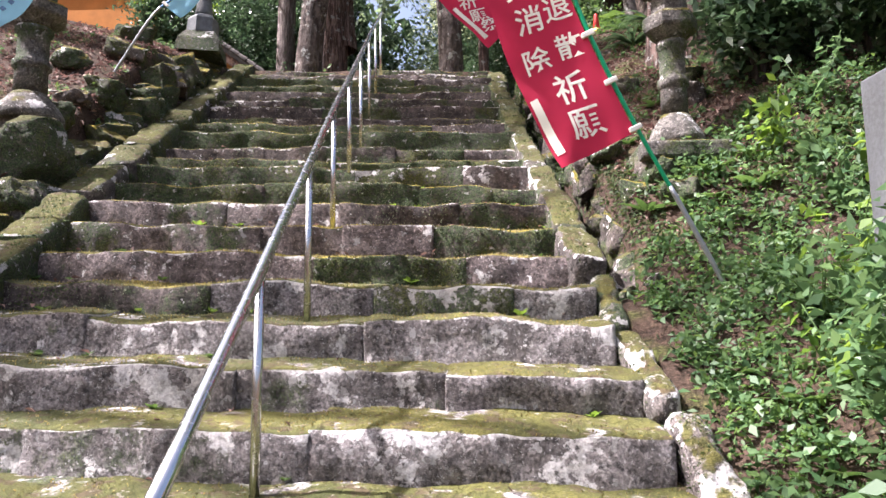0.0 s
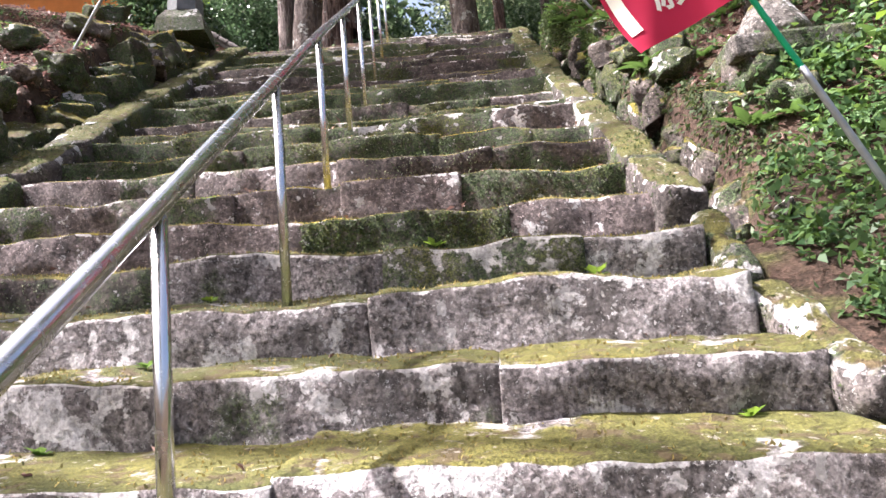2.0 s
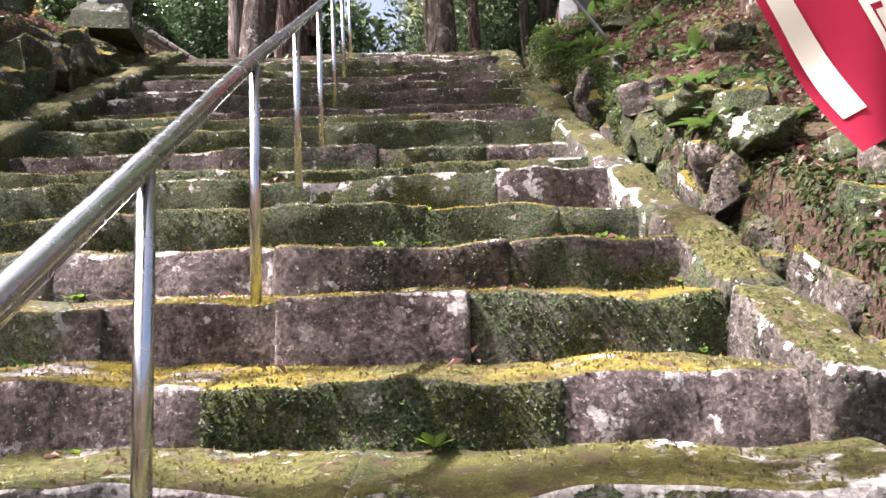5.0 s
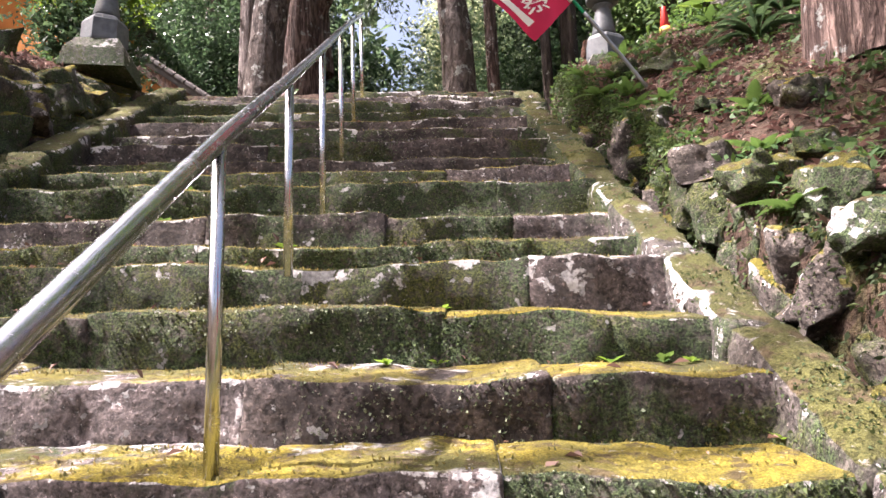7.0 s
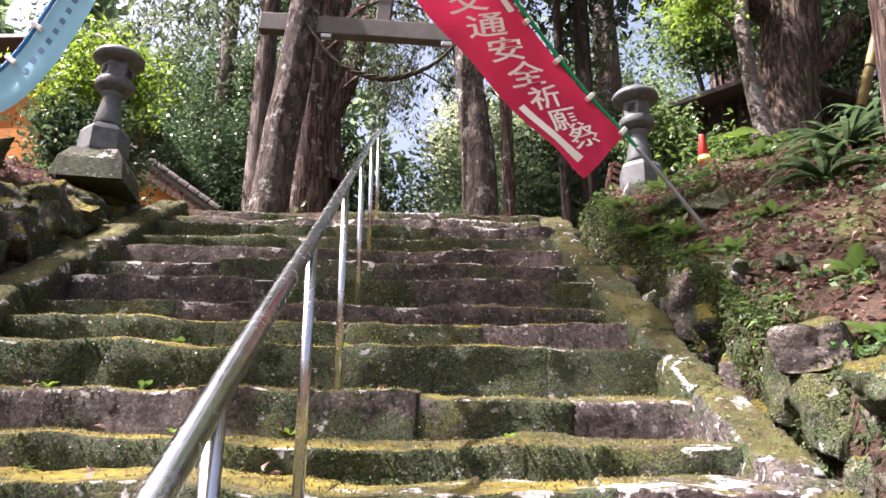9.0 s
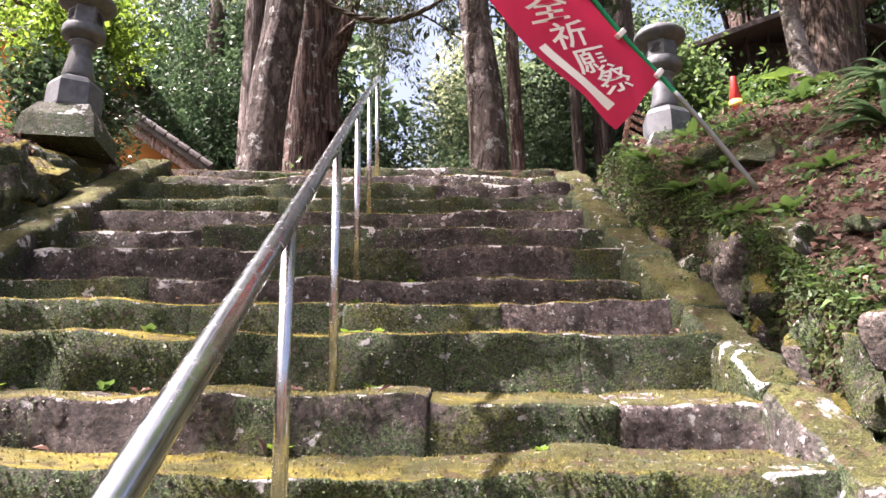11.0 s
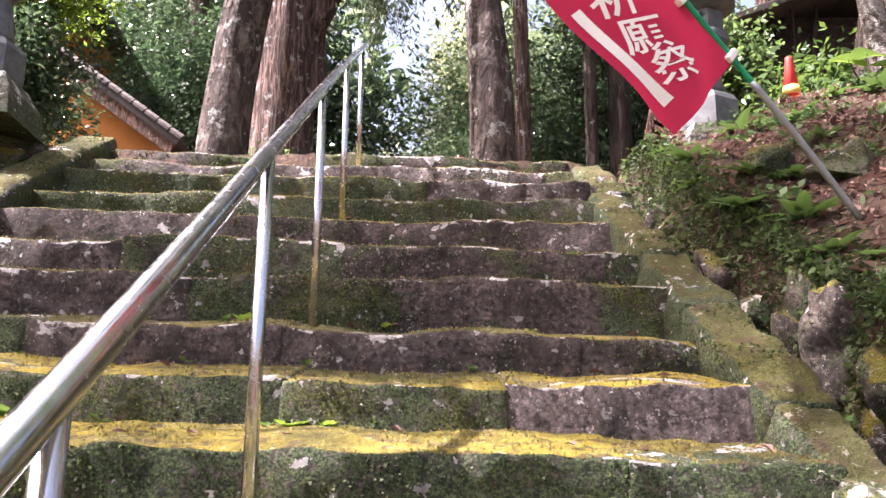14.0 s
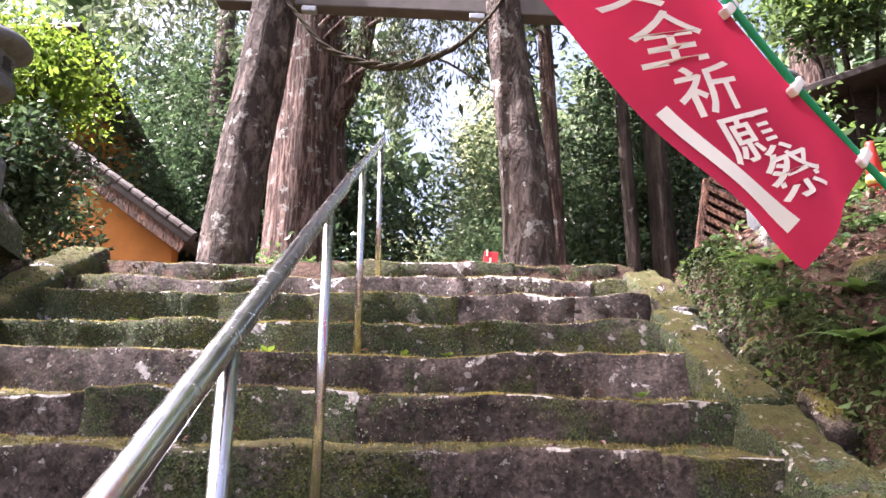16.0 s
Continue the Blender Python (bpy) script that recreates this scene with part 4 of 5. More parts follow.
trunk_mesh("limb", [(0.3, -0.02, 1.0), (0.56, -0.06, 1.22), (0.72, -0.08, 1.46), (0.84, -0.08, 1.54)], [0.12, 0.115, 0.11, 0.12], M_OAK, giant, 18, 0.12, 16)
trunk_mesh("limb", [(0.1, 0, 1.7), (-0.35, -0.1, 2.0), (-0.55, -0.2, 1.95), (-0.62, -0.25, 2.6)], [0.13, 0.1, 0.085, 0.07], M_OAK, giant, 16, 0.1, 20)
quad_mesh("crown", leaves(crown_points((0.4, 0.5, 7.5), (3.4, 3.2, 2.6), 340, 34, (0.3, 0.3, 0.2), 0.35, 4), 0.13, 0.42, 0.4), M_LEAF_MID, giant)
pale_z = base(2.42, 9.95, 0.1)
pale = thing("small_tree", "slender pale-barked tree leaning in front of the giant oak", "tree", (2.42, 9.95, pale_z))
trunk_mesh("trunk", [(0.02, 0, 0), (-0.06, 0, 0.45), (-0.10, 0, 1.0), (-0.07, 0, 1.7), (0.1, 0.1, 3.4)], [0.10, 0.075, 0.066, 0.06, 0.03], M_PALEBARK, pale, 20, 0.05, 30)
pp = np.concatenate([crown_points((-0.55, -0.25, 1.42), (0.42, 0.4, 0.22), 44, 26, (0.07, 0.07, 0.03), 0.1, 8), crown_points((-0.35, 0.0, 2.3), (0.9, 0.9, 0.4), 90, 26, (0.09, 0.09, 0.05), 0.1, 9)])
quad_mesh("crown", leaves(pp, 0.06, 0.4, 0.7), M_LEAF_BRIGHT, pale)
trunk_mesh("branch", [(-0.1, 0, 1.1), (-0.3, -0.1, 1.35), (-0.6, -0.25, 1.45), (-0.85, -0.35, 1.42)], [0.022, 0.018, 0.012, 0.006], M_PALEBARK, pale, 8, 0.05, 12)


# ---- shrubs and far woods ----
def shrub(x, y, radii, zc, material, size, clusters, per, label, seed, spread_=0.12, flat=0.45, z=None):
    z0 = base(x, y, 0.05) if z is None else z
    t = thing("shrub", label, "shrub", (x, y, z0))
    stems = 5
    for i in range(stems):
        a = i * 2.4 + seed
        q = [(0.05 * math.cos(a), 0.05 * math.sin(a), 0), (radii[0] * 0.25 * math.cos(a), radii[1] * 0.25 * math.sin(a), zc * 0.6), (radii[0] * 0.55 * math.cos(a), radii[1] * 0.55 * math.sin(a), zc * 1.15)]
        trunk_mesh("stem", q, [0.03, 0.02, 0.008], M_DARKBARK, t, 7, 0.05, 10)
    p = crown_points((0, 0, zc), radii, clusters, per, (spread_,) * 3, 0.3, seed)
    p = p[p[:, 2] > 0.03]
    quad_mesh("crown", leaves(p, size, 0.42, flat), material, t)
    return t


GLOSSY = "dense evergreen shrub with dark glossy leaves"
FRESH = "leafy shrub with fresh yellow-green sunlit leaves"
shrub(-4.8, 12.4, (0.95, 0.8, 0.6), 2.3, M_LEAF_BRIGHT, 0.085, 150, 40, FRESH, 3)
shrub(-5.2, 13.7, (0.75, 0.45, 0.9), 1.0, M_LEAF_DARK, 0.09, 110, 34, "sparse dark shrub in front of the orange house", 77)
shrub(-4.75, 12.2, (0.75, 0.6, 0.75), 1.15, M_LEAF_DARK, 0.085, 170, 40, GLOSSY, 5)
shrub(-4.4, 18.0, (1.5, 0.9, 2.0), 2.6, M_LEAF_DARK, 0.10, 300, 40, GLOSSY, 11, 0.16)
shrub(-5.6, 18.2, (2.0, 1.3, 2.6), 3.2, M_LEAF_DARK, 0.12, 320, 40, "broad evergreen shrub on the forest edge", 12, 0.22)
shrub(-3.2, 21.0, (2.4, 1.6, 3.0), 3.2, M_LEAF_DARK, 0.15, 300, 40, "broad evergreen shrub on the forest edge", 13, 0.25)
for sx, sy, sr, zc, sh, sd in ((-8.2, 21.5, 2.3, 3.6, 3.4, 71), (-6.3, 22.5, 2.2, 5.6, 3.2, 72), (-4.3, 20.6, 1.5, 5.4, 2.6, 73), (-3.5, 17.4, 0.75, 2.3, 1.9, 74), (-9.5, 19.8, 1.9, 5.6, 2.6, 75), (-7.4, 24.5, 2.4, 8.0, 2.6, 76)):
    shrub(sx, sy, (sr, sr * 0.7, sh), zc, M_LEAF_DARK, 0.11 if sr < 1 else 0.15, 150 if sr < 1 else 330, 42, "dark evergreen tree filling the wood behind the gate", sd, 0.16 if sr < 1 else 0.24)
shrub(-2.3, 12.9, (0.35, 0.35, 0.3), 0.35, M_LEAF_MID, 0.08, 40, 30, "low shrub at the foot of the cedar", 14)
shrub(0.75, 16.6, (1.2, 0.9, 1.7), 2.2, M_LEAF_DARK, 0.10, 200, 42, GLOSSY, 15, 0.15)
shrub(1.9, 15.8, (1.1, 0.9, 1.8), 2.4, M_LEAF_DARK, 0.10, 220, 42, GLOSSY, 16, 0.15)
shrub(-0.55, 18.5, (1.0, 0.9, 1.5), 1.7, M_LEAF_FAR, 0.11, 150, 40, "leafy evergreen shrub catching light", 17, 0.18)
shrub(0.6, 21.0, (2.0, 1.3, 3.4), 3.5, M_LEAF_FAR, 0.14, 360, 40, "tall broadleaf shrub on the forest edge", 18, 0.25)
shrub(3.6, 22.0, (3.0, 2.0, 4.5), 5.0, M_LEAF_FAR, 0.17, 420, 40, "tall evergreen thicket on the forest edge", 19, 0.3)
shrub(3.0, 12.4, (0.9, 0.5, 0.5), 2.6, M_LEAF_MID, 0.085, 120, 36, "leafy branches hanging beside the shed roof", 20, 0.12)
shrub(1.95, 11.5, (0.4, 0.35, 0.6), 0.9, M_LEAF_MID, 0.07, 110, 34, "drooping evergreen shrub behind the lantern", 21, 0.08)
shrub(4.6, 12.2, (1.3, 1.2, 1.3), 2.6, M_LEAF_DARK, 0.10, 240, 40, GLOSSY, 22, 0.16)
shrub(-1.4, 23.0, (1.3, 1.2, 2.4), 2.0, M_LEAF_HAZE, 0.15, 240, 40, "tree beyond the gate with sun and haze put into its leaf colour", 23, 0.25)
shrub(0.1, 27.0, (1.5, 1.3, 5.0), 6.0, M_LEAF_HAZE, 0.17, 420, 40, "pointed tree beyond the gate with sun and haze put into its leaf colour", 24, 0.3)
shrub(-2.0, 30.0, (3.2, 2.0, 3.2), 2.5, M_LEAF_HAZE, 0.2, 320, 40, "tree beyond the gate with sun and haze put into its leaf colour", 25, 0.4)
for sx, sy, sr, sh in ((2.45, 5.95, 0.5, 0.75), (2.95, 6.6, 0.6, 0.9), (3.2, 5.6, 0.6, 0.8), (3.6, 7.2, 0.7, 1.0)):
    shrub(sx, sy, (sr, sr * 0.8, sh * 0.6), sh * 0.75, M_LEAF_DARK, 0.1, 90, 36, "dark undergrowth on the bank behind the old lantern", int(sx * 40), 0.1)
shrub(1.74, 2.82, (0.28, 0.25, 0.45), 0.6, M_HERB, 0.07, 60, 30, "leafy green bush in front of the stone post", 61, 0.07)
shrub(2.4, 10.9, (0.55, 0.5, 0.35), 0.25, M_FERN, 0.08, 60, 30, "low green undergrowth round the oak", 26)

# unseen broadleaf trees, added out of view so their crowns shade the stairs
for tx, ty, th, sd, tufts in ((-8.2, 3.2, 11.5, 41, 5), (-8.6, 7.6, 14.0, 42, 8)):
    tz = base(tx, ty, 0.15)
    oak = thing("oak_tree", "unseen tall evergreen oak added to dapple the stairs with shade", "tree", (tx, ty, tz))
    trunk_mesh("trunk", [(0, 0, 0), (0.2, 0.1, th * 0.3), (0.6, 0, th * 0.6), (1.0, 0.2, th)], [0.32, 0.27, 0.2, 0.08], M_OAK, oak, 18, 0.08, 26, 0.15)
    for j in range(6):
        a = j * 1.05 + sd
        e = Vector((0.9 + 2.4 * math.cos(a), 2.3 * math.sin(a), th * 0.95 + 0.3 * math.sin(a * 2)))
        trunk_mesh("limb", [(0.5, 0.05, th * 0.52), tuple(e * 0.5 + Vector((0.2, 0, th * 0.34))), tuple(e)], [0.12, 0.08, 0.03], M_OAK, oak, 8, 0.06, 10)
    # extra limb and leaves placed to shade the ditch and bank
    if th < 12:
        trunk_mesh("limb", [(0.5, 0.05, th * 0.55), (2.0, 1.2, th * 0.85), (3.2, 2.2, th * 1.0)], [0.12, 0.07, 0.03], M_OAK, oak, 8, 0.06, 10)
        quad_mesh("crown", leaves(crown_points((3.4, 2.3, th), (0.8, 1.6, 0.6), 10, 70, (0.26, 0.3, 0.14), 0.1, sd + 5), 0.17, 0.5, 0.5), M_LEAF_MID, oak)
    quad_mesh("crown", leaves(crown_points((1.2, 0.2, th), (3.4, 3.0, 1.5), tufts, 70, (0.24, 0.24, 0.14), 0.25, sd), 0.17, 0.5, 0.5), M_LEAF_MID, oak)

# cedar sprays hanging in front of the sky
spray = thing("cedar_branch", "drooping cedar boughs hung with fine foliage", "branch", (-1.0, 14.2, 9.5))
g = np.random.default_rng(31)
pts = []
for i in range(26):
    a0 = np.array([g.uniform(-0.9, 0.75), g.uniform(-0.5, 0.6), g.uniform(-0.6, 1.4)])
    n = 240
    s = g.uniform(0, 1, n)
    dv = np.array([g.uniform(-0.25, 0.35), g.uniform(-0.2, 0.2), -0.75])
    pts.append(a0 + dv * s[:, None] * g.uniform(0.7, 1.2) + g.normal(size=(n, 3)) * 0.05 * (1 + s[:, None]))
quad_mesh("foliage", leaves(np.concatenate(pts), 0.075, 0.25, 0.1, 0.1, (0, 0, -1.2)), M_NEEDLE, spray)
for i in range(5):
    yy = g.uniform(-0.4, 0.5)
    zz = g.uniform(-0.3, 1.3)
    trunk_mesh("bough", [(-1.4, yy + 0.5, zz - 0.2), (-0.6, yy, zz + 0.15), (0.1, yy, zz + 0.1), (0.8, yy, zz - 0.4)], [0.04, 0.03, 0.02, 0.008], M_CEDAR, spray, 7, 0.05, 12)

# wooded slopes far off
far = []
for i in range(420):
    a = g.uniform(-1.1, 1.1)
    d = g.uniform(25, 75)
    x, y = math.sin(a) * d, math.cos(a) * d
    if abs(x + 0.8) < 2.4:
        continue
    h = g.uniform(7, 15)
    z = ground_full(x, y)
    n = 280
    s = g.uniform(0, 1, n)
    th = g.uniform(0, 6.28, n)
    rr = (1 - s) ** 0.7 * 2.6 * np.sqrt(g.uniform(0.15, 1, n))
    far.append(np.stack([x + rr * np.cos(th), y + rr * np.sin(th), z + s * h], axis=1))
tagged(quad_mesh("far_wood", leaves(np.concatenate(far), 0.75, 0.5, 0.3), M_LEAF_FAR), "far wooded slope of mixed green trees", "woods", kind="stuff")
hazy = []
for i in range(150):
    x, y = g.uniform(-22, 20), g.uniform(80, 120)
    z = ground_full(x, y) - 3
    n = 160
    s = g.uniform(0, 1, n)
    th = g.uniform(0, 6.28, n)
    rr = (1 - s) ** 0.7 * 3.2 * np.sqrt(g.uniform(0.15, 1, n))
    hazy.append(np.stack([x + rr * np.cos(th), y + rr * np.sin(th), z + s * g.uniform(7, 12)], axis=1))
tagged(quad_mesh("distant_wood", leaves(np.concatenate(hazy), 1.1, 0.5, 0.3), M_LEAF_HAZE), "distant green woods beyond the gate, haze put into the pale leaf colour", "woods", kind="stuff")


# ---- buildings ----
hall = thing("temple_house", "orange plastered house with dark tiled sloping roof behind shrubs", "house", (-6.0, 15.0, 5.6))


def wall_poly(name, outline, y0, y1, mat, parent, org):
    """A wall of some thickness from its outline in x and z."""
    bm = bmesh.new()
    a = [bm.verts.new((x - org[0], y0 - org[1], z - org[2])) for x, z in outline]
    b = [bm.verts.new((x - org[0], y1 - org[1], z - org[2])) for x, z in outline]
    bm.faces.new(a)
    bm.faces.new(b[::-1])
    n = len(a)
    for i in range(n):
        bm.faces.new((a[i], b[i], b[(i + 1) % n], a[(i + 1) % n]))
    bmesh.ops.recalc_face_normals(bm, faces=bm.faces)
    return part(name, bm, mat, parent)


HO = (-6.0, 15.0, 5.6)
wall_poly("wall", [(-9.5, 5.5), (-4.3, 5.5), (-4.3, 7.3), (-6.4, 8.8), (-9.5, 8.8)], 15.05, 15.25, M_ORANGE, hall, HO)
wall_poly("wall", [(-9.5, 5.5), (-4.3, 5.5), (-4.3, 7.3), (-9.5, 7.3)], 19.5, 19.7, M_ORANGE, hall, HO)
ang = math.atan2(-0.8, 1.1)
roof_m = pose(-5.35 + 6.0, 17.2 - 15.0, 8.18 - 5.6, 0, -math.degrees(ang), 0)
part("roof", box((3.4, 4.9, 0.09), bevel=0.01, m=roof_m), M_TILE, hall)
for i in range(16):
    part("verge_tile", lathe([(0.055, -0.1), (0.06, -0.02), (0.06, 0.1)], 10), M_TILE, hall, "rounded grey verge tile")
    vt = [o for o in hall.children if o.name.startswith("verge_tile")][-1]
    vt.matrix_local = roof_m @ pose(-1.62 + i * 0.215, -2.42, 0.07, 0, 90, 0)
part("bargeboard", box((3.4, 0.05, 0.16), bevel=0.008, m=roof_m @ Matrix.Translation((0, -2.42, -0.12))), M_REDWOOD, hall)
upper = thing("temple_house", "taller orange plastered house with pale-edged tiled roof", "house", (-9.6, 17.2, 5.6))
part("wall", box((4.6, 3.0, 6.0), (0, 1.5, 2.3)), M_ORANGE, upper)
part("roof", box((5.4, 3.9, 0.12), bevel=0.02, m=pose(0, 1.2, 5.5, -14, 0, 0)), M_TILE, upper)
part("eave_edge", box((5.4, 0.07, 0.16), bevel=0.02, m=pose(0, -0.72, 4.98)), M_GRANITE, upper, "pale row of eave tile ends")
part("corner_post", box((0.16, 0.16, 5.0), (2.26, -0.02, 2.2), 0.01), M_REDWOOD, upper)

shed = thing("wooden_shed", "small weathered board shed with dark low gabled roof", "shed", (3.55, 12.4, base(3.55, 12.4)))
for i in range(8):
    part("board", box((2.1, 0.035, 0.162), bevel=0.006, m=pose(0, 0, 0.08 + i * 0.165, 4, 0, 0)), M_WOOD, shed)
for sx in (-1, 1):
    part("side_wall", box((0.04, 1.6, 1.35), (sx * 1.03, 0.82, 0.67)), M_WOOD, shed)
    part("roof", box((1.5, 2.3, 0.07), bevel=0.01, m=pose(sx * 0.64, 0.8, 1.58, 0, sx * 20, 0)), M_TILE, shed)
part("gable", box((1.9, 0.03, 0.28), (0, 0.02, 1.4)), M_WOOD, shed)

# leaning slatted panel with a pale round disc
panel = thing("slatted_panel", "leaning red-brown slatted timber panel with a pale round disc", "panel", (1.42, 11.9, base(1.42, 11.9)))
lean_m = pose(0, 0, 0, -8, 14, 0)
part("frame_side", box((0.05, 0.05, 1.0), m=lean_m @ Matrix.Translation((-0.16, 0, 0.5))), M_REDWOOD, panel)
part("frame_side", box((0.05, 0.05, 1.0), m=lean_m @ Matrix.Translation((0.30, 0, 0.5))), M_REDWOOD, panel)
for i in range(10):
    part("slat", box((0.46, 0.02, 0.05), m=lean_m @ pose(0.07, -0.02, 0.08 + i * 0.095, 0, 18, 0)), M_REDWOOD, panel)
part("back", box((0.44, 0.02, 0.95), m=lean_m @ Matrix.Translation((0.07, 0.03, 0.48))), M_DARKBARK, panel)
bm = lathe([(0.055, 0.0), (0.06, 0.006), (0.055, 0.012)], 24)
bmesh.ops.transform(bm, matrix=lean_m @ pose(0.06, -0.045, 0.42, 90, 0, 0), verts=bm.verts)
part("disc", bm, M_DISC, panel, "pale round wooden disc")

# traffic cone, red sign
cone = thing("traffic_cone", "faded orange-red traffic cone with yellow bands behind ferns", "traffic cone", (2.0, 10.42, 5.84))
part("base_plate", box((0.24, 0.24, 0.025), (0, 0, 0.012), 0.006), M_CONE, cone)
part("body", lathe([(0.072, 0.02), (0.026, 0.38), (0.024, 0.40), (0.012, 0.405)], 20), M_CONE, cone)
for zz in (0.11,):
    r0 = 0.072 - 0.046 * (zz - 0.02) / 0.36
    part("band", lathe([(r0 + 0.0025, zz), (r0 - 0.0089 + 0.0025, zz + 0.07)], 20), M_CONEBAND, cone, "worn yellow reflective band")
sign = thing("red_sign", "small red notice board on a post beyond the gate", "sign", (-0.3, 13.6, base(-0.3, 13.6)))
part("post", box((0.04, 0.04, 0.95), (0, 0.02, 0.475)), M_WOOD, sign)
part("board", box((0.15, 0.02, 0.28), bevel=0.004, m=pose(0, -0.012, 0.88, 0, 6, 0)), M_SIGNRED, sign)
for i in range(3):
    part("writing", box((0.02, 0.004, 0.07), m=pose(-0.03 + 0.03 * (i % 2), -0.025, 0.83 + 0.09 * i, 0, 6, 0)), M_CREAM, sign)
bamboo = thing("bamboo_pole", "old yellow-green bamboo pole leaning over the bank", "pole", (3.15, 9.95, base(3.15, 9.95)))
part("cane", tube([(0, 0, 0), (0.35, 0, 0.95), (0.7, 0, 1.9)], 0.045, 14), plain("bamboo", (0.22, 0.17, 0.05), 0.5, 0, 0.4, 6), bamboo)
for i in range(4):
    part("node", tube([(0.1 + 0.15 * i, 0, 0.27 + 0.41 * i), (0.108 + 0.15 * i, 0, 0.292 + 0.41 * i)], 0.05, 14), M_WOOD, bamboo)

# ---- boulders, and what carries the slab of the lantern ----
def boulder(x, y, size, mat=None, sink=0.35, label="mossy weathered boulder half sunk in the bank", z=None):
    zz = ground_full(x, y) + size[2] * (0.5 - sink) if z is None else z
    m = pose(x, y, zz, rng.uniform(-12, 12), rng.uniform(-12, 12), rng.uniform(0, 90))
    ob = stone("boulder", size, Matrix.Identity(4), mat or M_RUBBLE, None, r=min(size) * 0.15, n=(10, 10, 8), rough=0.035, bulge=0.04, seed=rng.uniform(0, 90), facets=9)
    ob.matrix_world = m
    return tagged(ob, label, "boulder", "boulders on the banks")


boulder(1.52, 5.36, (0.56, 0.42, 0.42), z=2.54, label="big mossy boulder under the lantern slab")
boulder(1.9, 5.45, (0.44, 0.4, 0.4), z=2.54, label="big mossy boulder under the lantern slab")
boulder(-3.12, 5.66, (0.62, 0.6, 0.55), z=2.92, label="big mossy boulder under the lantern slab")
boulder(1.3, 5.2, (0.26, 0.26, 0.2), z=2.5)
boulder(1.55, 5.08, (0.3, 0.24, 0.22), z=2.4)
boulder(1.8, 5.12, (0.26, 0.24, 0.2), z=2.42)
for bx, by, bs in ((1.08, 6.85, 0.26), (1.16, 6.5, 0.30), (1.30, 6.15, 0.34), (1.45, 6.6, 0.22), (1.12, 7.7, 0.2), (1.65, 7.1, 0.28), (1.2, 5.8, 0.3), (1.45, 8.85, 0.3), (1.3, 9.2, 0.18), (1.9, 6.1, 0.25), (1.12, 5.0, 0.16), (1.05, 4.65, 0.15), (1.2, 4.45, 0.13), (1.75, 8.6, 0.16), (2.1, 6.7, 0.3), (1.35, 7.6, 0.16)):
    boulder(bx, by, (bs * rng.uniform(0.9, 1.3), bs * rng.uniform(0.8, 1.1), bs * rng.uniform(0.6, 0.85)), M_KERB if rng.random() < 0.12 else M_RUBBLE)
boulder(-3.28, 7.1, (0.36, 0.4, 0.28), M_KERB_MOSS, label="rounded grey boulder on top of the rubble wall")
for bx, by, bs in ((-3.3, 6.3, 0.3), (-3.55, 8.0, 0.32), (-3.4, 8.7, 0.28), (-3.8, 7.4, 0.3), (-3.35, 9.3, 0.34), (-3.9, 9.0, 0.4), (-3.35, 6.7, 0.24)):
    boulder(bx, by, (bs * 1.2, bs, bs * 0.7))


# ---- plants ----
def frond(L, rise, parent):
    """One fern frond along x: a midrib with pairs of leaflets joined to it."""
    n = 14
    rib = [Vector((L * i / n, 0, L * (rise * i / n - 0.75 * rise * (i / n) ** 2))) for i in range(n + 1)]
    verts, faces = list(rib), []
    for i in range(1, n):
        s = i / n
        w = L * 0.27 * (1 - s) ** 0.75 * min(1, s * 5)
        d = (rib[i + 1] - rib[i]).normalized()
        for sd in (-1, 1):
            side = (Vector((0, sd, -0.12)) + d * 0.4).normalized()
            k = len(verts)
            verts += [rib[i] + side * w * 0.55 - d * L * 0.012, rib[i] + side * w, rib[i + 1] + side * w * 0.5]
            faces.append((i, k, k + 1, k + 2) if sd > 0 else (i, k + 2, k + 1, k))
            faces.append((i, k + 2, i + 1) if sd > 0 else (i + 1, k + 2, i))
    return obj_from("frond", verts, faces, M_FERN, parent, False)


gf = np.random.default_rng(5)
fern_kinds = []
FERN_AT = [(1.45, 10.0), (1.2, 9.2), (1.35, 9.0), (1.7, 9.7), (1.95, 9.75), (2.15, 9.6), (1.15, 8.6), (1.25, 8.05), (1.6, 9.25), (1.05, 9.75), (1.0, 10.1), (1.5, 7.3), (1.3, 6.8), (1.75, 6.4), (1.15, 6.2), (1.4, 5.9), (1.7, 4.9), (1.45, 3.0), (1.65, 2.6), (1.35, 3.6), (1.9, 3.7), (2.3, 4.2), (2.2, 5.3), (1.6, 8.3), (2.3, 9.0), (2.5, 8.8), (2.0, 9.3), (1.05, 7.0), (-3.15, 6.0), (-3.4, 9.6), (1.25, 2.7), (1.5, 3.35), (2.6, 9.7), (2.9, 9.5), (2.35, 9.75), (1.3, 5.0), (1.5, 4.95), (1.75, 5.05), (2.0, 5.1), (1.95, 4.85), (1.2, 7.4), (1.1, 8.3), (1.0, 8.9), (0.95, 9.4)]
